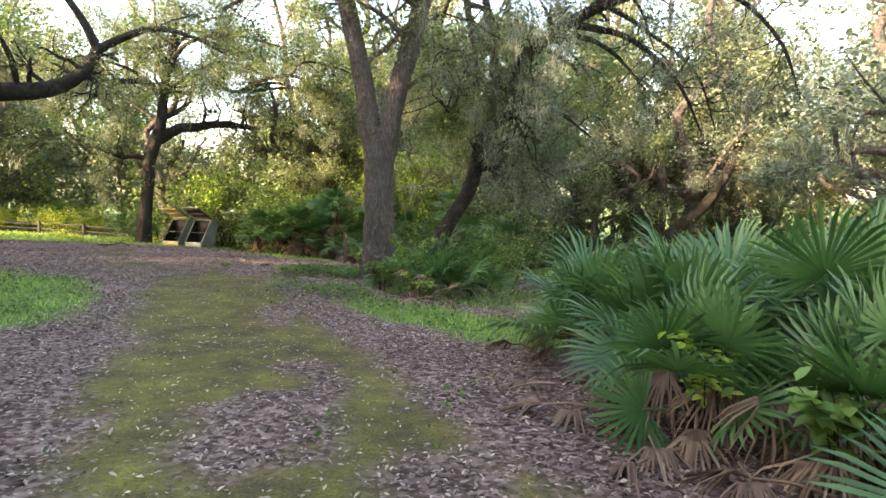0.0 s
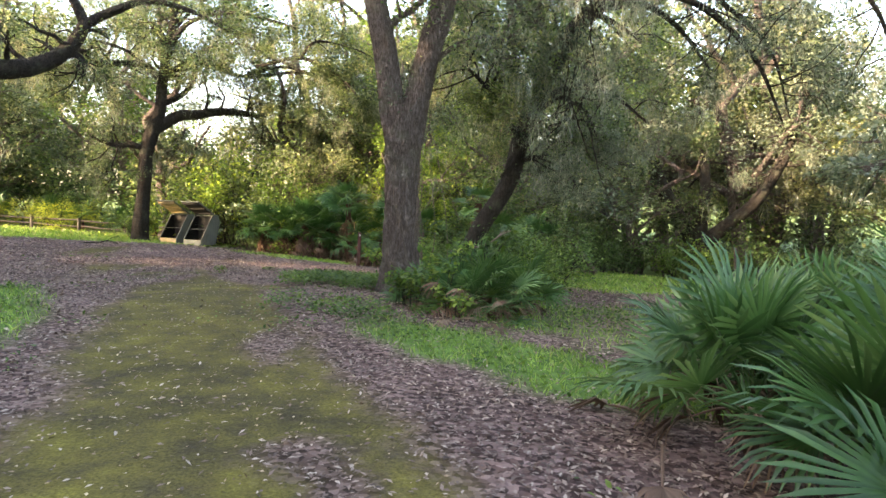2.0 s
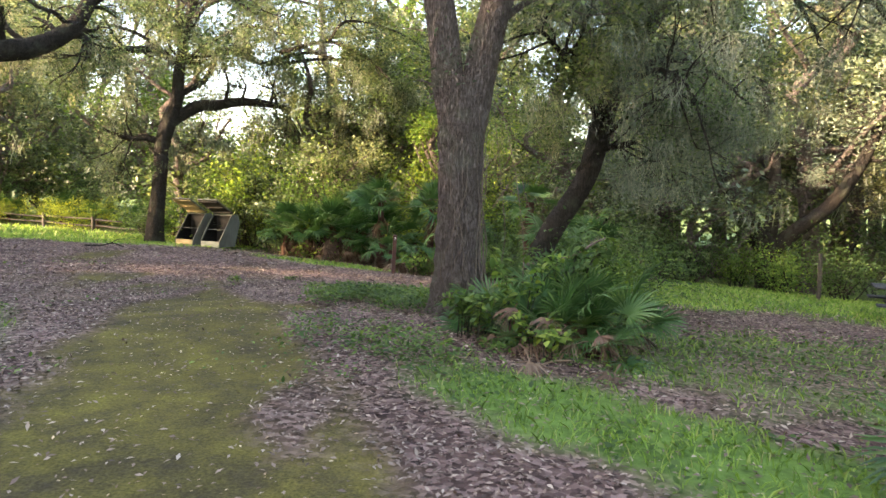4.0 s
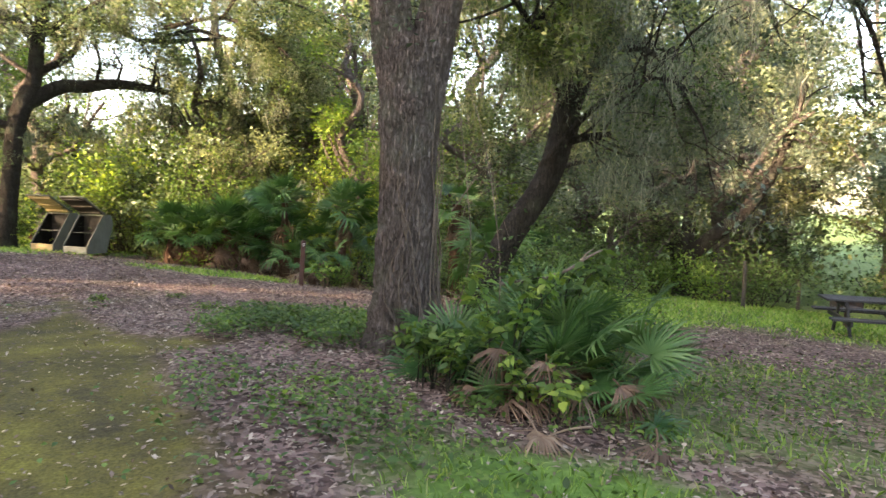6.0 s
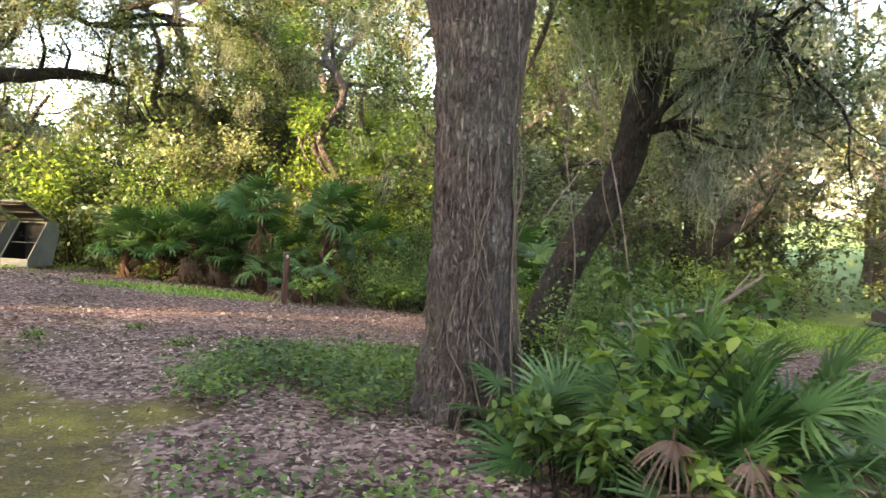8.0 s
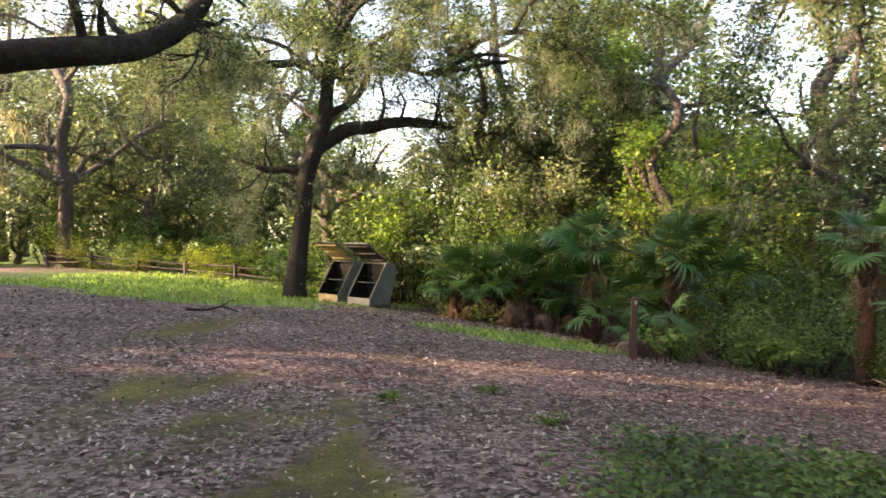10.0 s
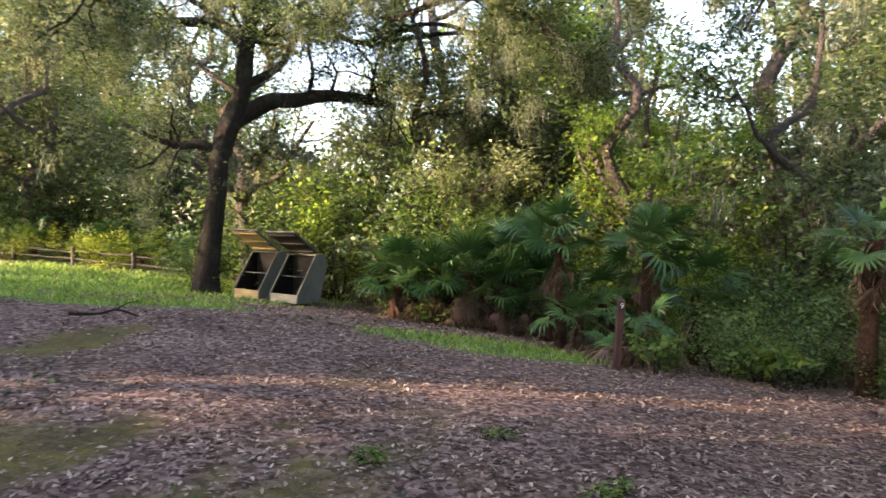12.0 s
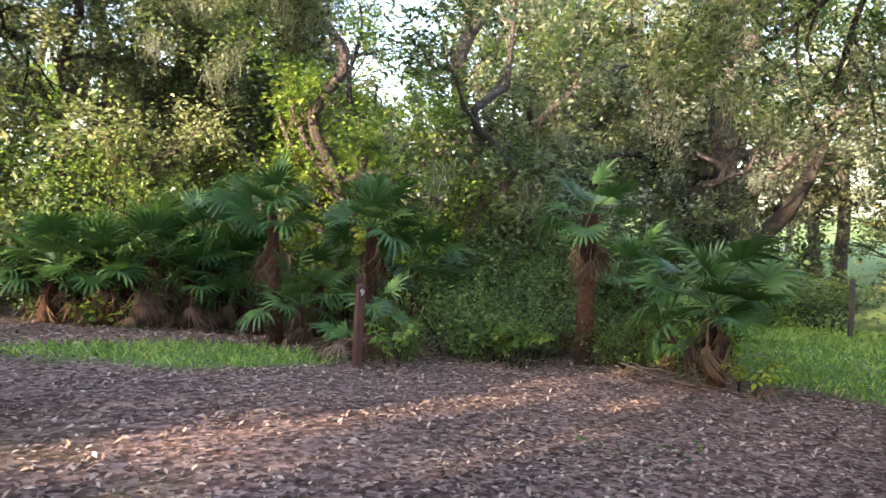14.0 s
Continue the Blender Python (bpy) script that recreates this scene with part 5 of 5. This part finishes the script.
fallen_stick([on_ground(-9.9, 18.75, 0.02), on_ground(-9.6, 18.9, 0.03), on_ground(-9.4, 19.0, 0.09), on_ground(-9.15, 19.05, 0.02)], 0.021, "crooked dark branch lying on the litter")
fallen_stick([on_ground(1.25, 4.2, 0.03), on_ground(1.0, 4.6, 0.04), on_ground(0.85, 5.0, 0.03)], 0.013, "thin pale stick on the litter by the palmettos", mat=TWIG)
fallen_stick([on_ground(0.5, 18.9, 0.03), on_ground(0.2, 19.1, 0.1), on_ground(-0.1, 19.4, 0.22)], 0.016, "thin stick leaning in the undergrowth", mat=TWIG)


fallen_stick([on_ground(4.6, 25.2, 0.05), on_ground(3.9, 25.0, 0.9), on_ground(3.2, 24.8, 1.6), on_ground(2.6, 24.7, 2.0)], 0.10, "pale bare trunk leaning in the undergrowth", "leaning_trunk", TWIG)


# vines that climb the big oak
def vines():
    r = np.random.default_rng(31)
    v = thing("vine", -1.22, 12.6, "thin bare vines clinging to the big oak's bark", "vine")
    o = np.array(v.matrix_basis.translation)
    for k in range(15):
        a0 = r.uniform(-1.9, 0.2)
        top = r.uniform(1.3, 3.0)
        P = []
        for u in np.linspace(0, 1, 7):
            a = a0 + 0.22 * math.sin(u * 5 + k) + 0.12 * r.normal()
            z = u * top
            rad = np.interp(z, [0, 0.12, 0.7, 1.6, 2.5, 3.0], [0.44, 0.385, 0.30, 0.28, 0.295, 0.33]) + 0.012 + max(0, r.normal()) * 0.03
            P.append((-1.25 + rad * math.cos(a), 12.6 + rad * math.sin(a), z))
        S = spline(np.array(P) - o, 30)
        V, F = tube(S, np.linspace(0.007, 0.003, 30), 5)
        put("stem", raw_mesh("stem", V, F, True), TWIG, v)
    for P in ([(-0.85, 12.3, 1.35), (-0.55, 12.2, 1.75), (-0.45, 12.25, 1.5), (-0.3, 12.3, 1.1)], [(-0.9, 12.3, 0.1), (-0.7, 12.1, 0.9), (-0.75, 12.15, 1.7), (-0.85, 12.3, 2.6)], [(-0.55, 11.6, 0.1), (-0.5, 11.7, 0.9), (-0.62, 11.9, 1.9), (-0.8, 12.3, 2.7)]):
        V, F = tube(spline(np.array(P) - o, 16), np.linspace(0.006, 0.003, 16), 5)
        put("stem", raw_mesh("stem", V, F, True), TWIG, v)


vines()


def bent_branch():
    P = [(-0.45, 12.0, 0.72), (-0.15, 11.9, 0.78), (0.1, 11.85, 0.86), (0.3, 11.8, 1.0), (0.42, 11.85, 1.05)]
    fallen_stick(P, 0.018, "bare bent branch rising out of the bushes", "bare_branch", TWIG)


bent_branch()


def broad_bush(x, y, h, w, count, size, seed, label, mat):
    """A loose broad-leaved sapling with leaves along thin stems."""
    r = np.random.default_rng(seed)
    b = thing("broadleaf_bush", x, y, label, "bush")
    C, D = [], []
    for _ in range(max(5, count // 30)):
        a = r.uniform(0, 6.28)
        q = w * r.uniform(0.3, 1.0)
        P = spline([(0.1 * math.cos(a), 0.1 * math.sin(a), -0.03), (q * 0.45 * math.cos(a), q * 0.45 * math.sin(a), h * r.uniform(0.5, 0.7)), (q * math.cos(a), q * math.sin(a), h * r.uniform(0.55, 1.0))], 12)
        put("stem", raw_mesh("stem", *tube(P, np.linspace(0.007, 0.002, 12), 4), True), BARKD, b)
        for _ in range(30):
            i = int(r.integers(4, 12))
            C.append(P[i] + r.normal(size=3) * 0.025)
            D.append(np.append(r.normal(size=2), r.normal() * 0.35 - 0.15))
    put("foliage", raw_mesh("foliage", *broad_leaves(np.array(C), np.array(D), size, r)), mat, b)


broad_bush(-0.6, 11.2, 1.0, 0.55, 150, 0.095, 41, "bright broad-leaved sapling at the foot of the oak", BRIGHT)
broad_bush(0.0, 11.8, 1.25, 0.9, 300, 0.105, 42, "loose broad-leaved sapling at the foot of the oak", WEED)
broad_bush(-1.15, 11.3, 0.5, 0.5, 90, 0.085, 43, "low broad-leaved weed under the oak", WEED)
broad_bush(-1.0, 11.15, 0.55, 0.5, 180, 0.085, 48, "low broad-leaved weed under the oak", BRIGHT)
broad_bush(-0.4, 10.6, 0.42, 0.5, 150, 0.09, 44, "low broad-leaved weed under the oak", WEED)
broad_bush(1.75, 4.25, 0.85, 0.4, 60, 0.09, 45, "small light green seedling among the palmettos", BRIGHT)
broad_bush(2.2, 3.45, 0.75, 0.45, 60, 0.12, 46, "small light green seedling among the palmettos", BRIGHT)
broad_bush(0.9, 18.5, 0.4, 0.5, 60, 0.08, 47, "low yellowish broad-leaved weed by the palmetto", YELLOW)
broad_bush(-0.9, 20.4, 0.7, 0.7, 160, 0.14, 49, "broad-leaved weed before the undergrowth", BRIGHT)
broad_bush(-5.1, 15.2, 0.09, 0.2, 20, 0.035, 51, "tiny green weed growing through the litter", BRIGHT)
broad_bush(-3.6, 15.1, 0.1, 0.28, 30, 0.038, 52, "tiny green weed growing through the litter", BRIGHT)
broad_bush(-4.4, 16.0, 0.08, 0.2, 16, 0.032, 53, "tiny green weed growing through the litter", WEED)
broad_bush(-2.6, 20.35, 0.6, 0.5, 120, 0.1, 50, "broad-leaved weed beside the trail post", BRIGHT)


# ---- ground cover ----
def litter():
    r = np.random.default_rng(5)
    n = 370000
    x, y = r.uniform(-15, 9, n), r.uniform(0.8, 27, n)
    d = near_walk(x, y)
    keep = r.uniform(0, 1, n) < np.clip(2.6 / (d + 0.1), 0.10, 1) * (1 - 0.87 * moss_mask(x, y)) * (1 - 0.80 * grass_mask(x, y)) * np.clip(0.45 + 1.1 * fbm(x * 0.8, y * 0.8, 14), 0, 1)
    x, y, d = x[keep], y[keep], d[keep]
    C = np.stack([x, y, land(x, y) + 0.05 * (fbm(x * 0.6, y * 0.6, 12) - 0.5) + r.uniform(0.008, 0.028, len(x))], 1)
    V, F = leaf_quads(C, np.clip(0.042 + 0.003 * d, 0.042, 0.08), r, 0.78, 0.42, 0.0)
    ob = put("leaf_litter", raw_mesh("leaf_litter", V, F), LITTER)
    tagged(ob, "curled brown dead oak leaves strewn over the ground", "leaf litter", kind="stuff")
    # pale flecks on the moss
    n = 15000
    x, y = r.uniform(-7, 2, n), r.uniform(1, 15, n)
    keep = (moss_mask(x, y) > 0.5) & (r.uniform(0, 1, n) < 0.5 * np.clip(fbm(x, y, 8) * 2 - 0.4, 0, 1))
    x, y = x[keep], y[keep]
    C = np.stack([x, y, land(x, y) + 0.05 * (fbm(x * 0.6, y * 0.6, 12) - 0.5) + 0.006], 1)
    V, F = leaf_quads(C, np.full(len(x), 0.029), r, 0.85, 0.5, 0.0)
    tagged(put("leaf_flecks", raw_mesh("leaf_flecks", V, F), LITTER), "small pale dead leaves on the mossy road", "leaf litter", kind="stuff")


def grass():
    r = np.random.default_rng(6)
    n = 300000
    x, y = r.uniform(-20, 14, n), r.uniform(3, 30, n)
    g = grass_mask(x, y) * (1 - 0.85 * weedy(x, y))
    d = near_walk(x, y)
    keep = (r.uniform(0, 1, n) < g * np.clip(4.5 / d, 0.25, 1)) & (g > 0.15)
    x, y, d = x[keep], y[keep], d[keep]
    n = len(x)
    h = r.uniform(0.03, 0.10, n) * (1 + 0.02 * d)
    w = 0.006 + 0.0016 * d
    a = r.uniform(0, 6.28, n)
    S = np.stack([np.cos(a), np.sin(a), 0 * a], 1) * w[:, None] * 0.5
    B0 = np.stack([x, y, land(x, y) + 0.05 * (fbm(x * 0.6, y * 0.6, 12) - 0.5) - 0.01], 1)
    lean = r.normal(size=(n, 3)) * np.array([0.5, 0.5, 0]) * h[:, None]
    M = B0 + lean * 0.4 + np.array([0, 0, 1]) * h[:, None] * 0.6
    T = B0 + lean * 1.1 + np.array([0, 0, 1]) * h[:, None]
    V = np.stack([B0 - S, B0 + S, M + S, T, M - S], 1).reshape(-1, 3)
    F = np.arange(5 * n).reshape(-1, 5)
    tagged(put("grass", raw_mesh("grass", V, F), GRASS), "short green grass along the road and on the lawn", "grass", kind="stuff")


def herbs():
    r = np.random.default_rng(7)
    n = 110000
    x, y = r.uniform(-9, 6, n), r.uniform(3, 22, n)
    patch = np.clip(1.35 - np.hypot((x + 1.95) / 1.25, (y - 13.7) / 1.1) - 0.5 * (fbm(x * 2, y * 2, 16) - 0.5), 0, 1)
    strip = grass_mask(x, y) * np.clip((fbm(x * 1.5, y * 1.5, 15) - 0.48) / 0.1, 0, 1) * (y < 14) * (x < 6)
    strip = np.maximum(strip, np.clip(1.2 - np.hypot((x + 1.75) / 1.35, (y - 10.7) / 1.0), 0, 1) * np.clip((fbm(x * 1.8, y * 1.8, 19) - 0.42) / 0.12, 0, 1))
    strip = np.maximum(strip, weedy(x, y) * np.clip((fbm(x * 1.4, y * 1.4, 29) - 0.33) / 0.2, 0.2, 1) * 1.5)
    loose = np.clip((fbm(x * 1.2, y * 1.2, 17) - 0.70) / 0.05, 0, 1) * 0.25 * (1 - moss_mask(x, y))
    keep = r.uniform(0, 1, n) < np.clip(patch * 1.5 + strip * 0.8 + loose, 0, 1)
    x, y, patch = x[keep], y[keep], patch[keep]
    m = 13000
    a, q = r.uniform(0, 6.28, m), np.sqrt(r.uniform(0, 1, m)) * 1.35
    px, py = -1.95 + q * 1.25 * np.cos(a), 13.7 + q * 1.1 * np.sin(a)
    ok = r.uniform(0, 1, m) < np.clip(2.6 * (1.3 - q) + 5 * (fbm(px * 2, py * 2, 16) - 0.52), 0, 1)
    x, y, patch = np.append(x, px[ok]), np.append(y, py[ok]), np.append(patch, np.ones(ok.sum()))
    px, py = r.uniform(-3.6, 0.9, m), r.uniform(9.0, 12.4, m)
    ok = r.uniform(0, 1, m) < np.clip(1.25 - np.hypot((px + 1.5) / 1.9, (py - 10.6) / 1.5), 0, 1) * np.clip((fbm(px * 1.7, py * 1.7, 19) - 0.44) / 0.1, 0, 1) * (1 - 0.9 * moss_mask(px, py))
    x, y, patch = np.append(x, px[ok]), np.append(y, py[ok]), np.append(patch, np.zeros(ok.sum()))
    C = np.stack([x, y, land(x, y) + 0.02 + r.uniform(0.02, 0.13, len(x)) * (0.6 + 0.8 * (patch > 0.1))], 1)
    D = np.concatenate([r.normal(size=(len(x), 2)), r.normal(size=(len(x), 1)) * 0.3 + 0.15], 1)
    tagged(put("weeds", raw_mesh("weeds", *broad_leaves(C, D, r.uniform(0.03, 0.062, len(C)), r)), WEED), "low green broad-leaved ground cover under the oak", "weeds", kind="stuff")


litter()
grass()
herbs()


# dead fans and stalks lying under the palmettos
def dead_fans():
    r = np.random.default_rng(51)
    for x, y in [(1.15, 4.75), (1.35, 4.35), (1.5, 3.95), (1.75, 3.75), (0.95, 5.4), (0.9, 6.2), (0.95, 6.8), (2.05, 3.3), (1.3, 5.0), (-0.55, 10.55), (-0.15, 10.3), (0.3, 10.35), (0.85, 18.35), (1.15, 18.3), (0.6, 19.3), (-2.7, 20.8)]:
        m = pose(x, y, float(land(x, y)) + 0.09, r.normal() * 14, r.uniform(-4, 12), r.uniform(120, 300))
        ob = put("dead_palmetto_fan", DEAD[int(r.integers(0, 3))], None, None, "", m @ Matrix.Scale(0.75 if y > 9 else 1.0, 4))
        tagged(ob, "dry brown palmetto fan fallen on the litter", "dead leaf", "fallen fans")


dead_fans()


def hanging_fans():
    r = np.random.default_rng(61)
    for _ in range(34):
        x = r.uniform(-7.2, 0.9)
        y = np.interp(x, [-7.2, -4, -2.6, 0.9], [24.2, 24.0, 21.8, 21.0]) + r.uniform(-0.2, 0.9)
        m = pose(x, y, float(land(x, y)) + r.uniform(0.5, 0.95), r.normal() * 25, r.uniform(58, 84), r.uniform(180, 360)) @ Matrix.Scale(0.9, 4)
        tagged(put("dead_palmetto_fan", DEAD[int(r.integers(0, 3))], None, None, "", m), "dry brown palmetto fan hanging under the thicket", "dead leaf", "fallen fans")
    for x, y, h, az in ((-0.6, 11.0, 0.45, 250), (-0.3, 10.9, 0.40, 266), (0.15, 10.75, 0.3, 290), (1.7, 4.6, 0.5, 220), (1.9, 4.35, 0.5, 235), (2.1, 4.1, 0.48, 250), (1.55, 4.9, 0.45, 205), (2.35, 3.9, 0.5, 262)):
        m = pose(x, y, float(land(x, y)) + h, r.normal() * 12, r.uniform(24, 42), az + r.normal() * 8) @ Matrix.Scale(0.62 if y > 9 else 1.0, 4)
        tagged(put("dead_palmetto_fan", HANG[int(r.integers(0, 2))], None, None, "", m), "dry brown palmetto fan hanging to the ground", "dead leaf", "fallen fans")


hanging_fans()


# more of the palmetto row behind the boxes, and the scrub by the trail post
palmetto(-5.0, 24.3, 0.8, 12, 10, 0.95, (0.15, 0.0), fans=FANS, trunk_r=0.11, low=-15)
palmetto(-3.9, 24.0, 0.5, 12, 9, 0.9, (-0.1, 0.1), fans=FANS, trunk_r=0.11, low=-15)
palmetto(-6.9, 24.4, 0.7, 12, 10, 0.9, (0.1, 0.0), fans=FANS, trunk_r=0.11, low=-15)
palmetto(-2.85, 20.85, 0.25, 2, 14, 0.6, (-0.1, 0.0), "small palmetto in dry brown fans beside the trail post", fans=FANS, trunk_r=0.08, low=-15)
# bushes by the fence, with the sun on them put into their yellow
for x, y, sc in [(-17.6, 30.2, 0.55), (-22.8, 30.0, 0.6), (-20.6, 29.6, 0.45)]:
    plant_shrub(4, x, y, sc)
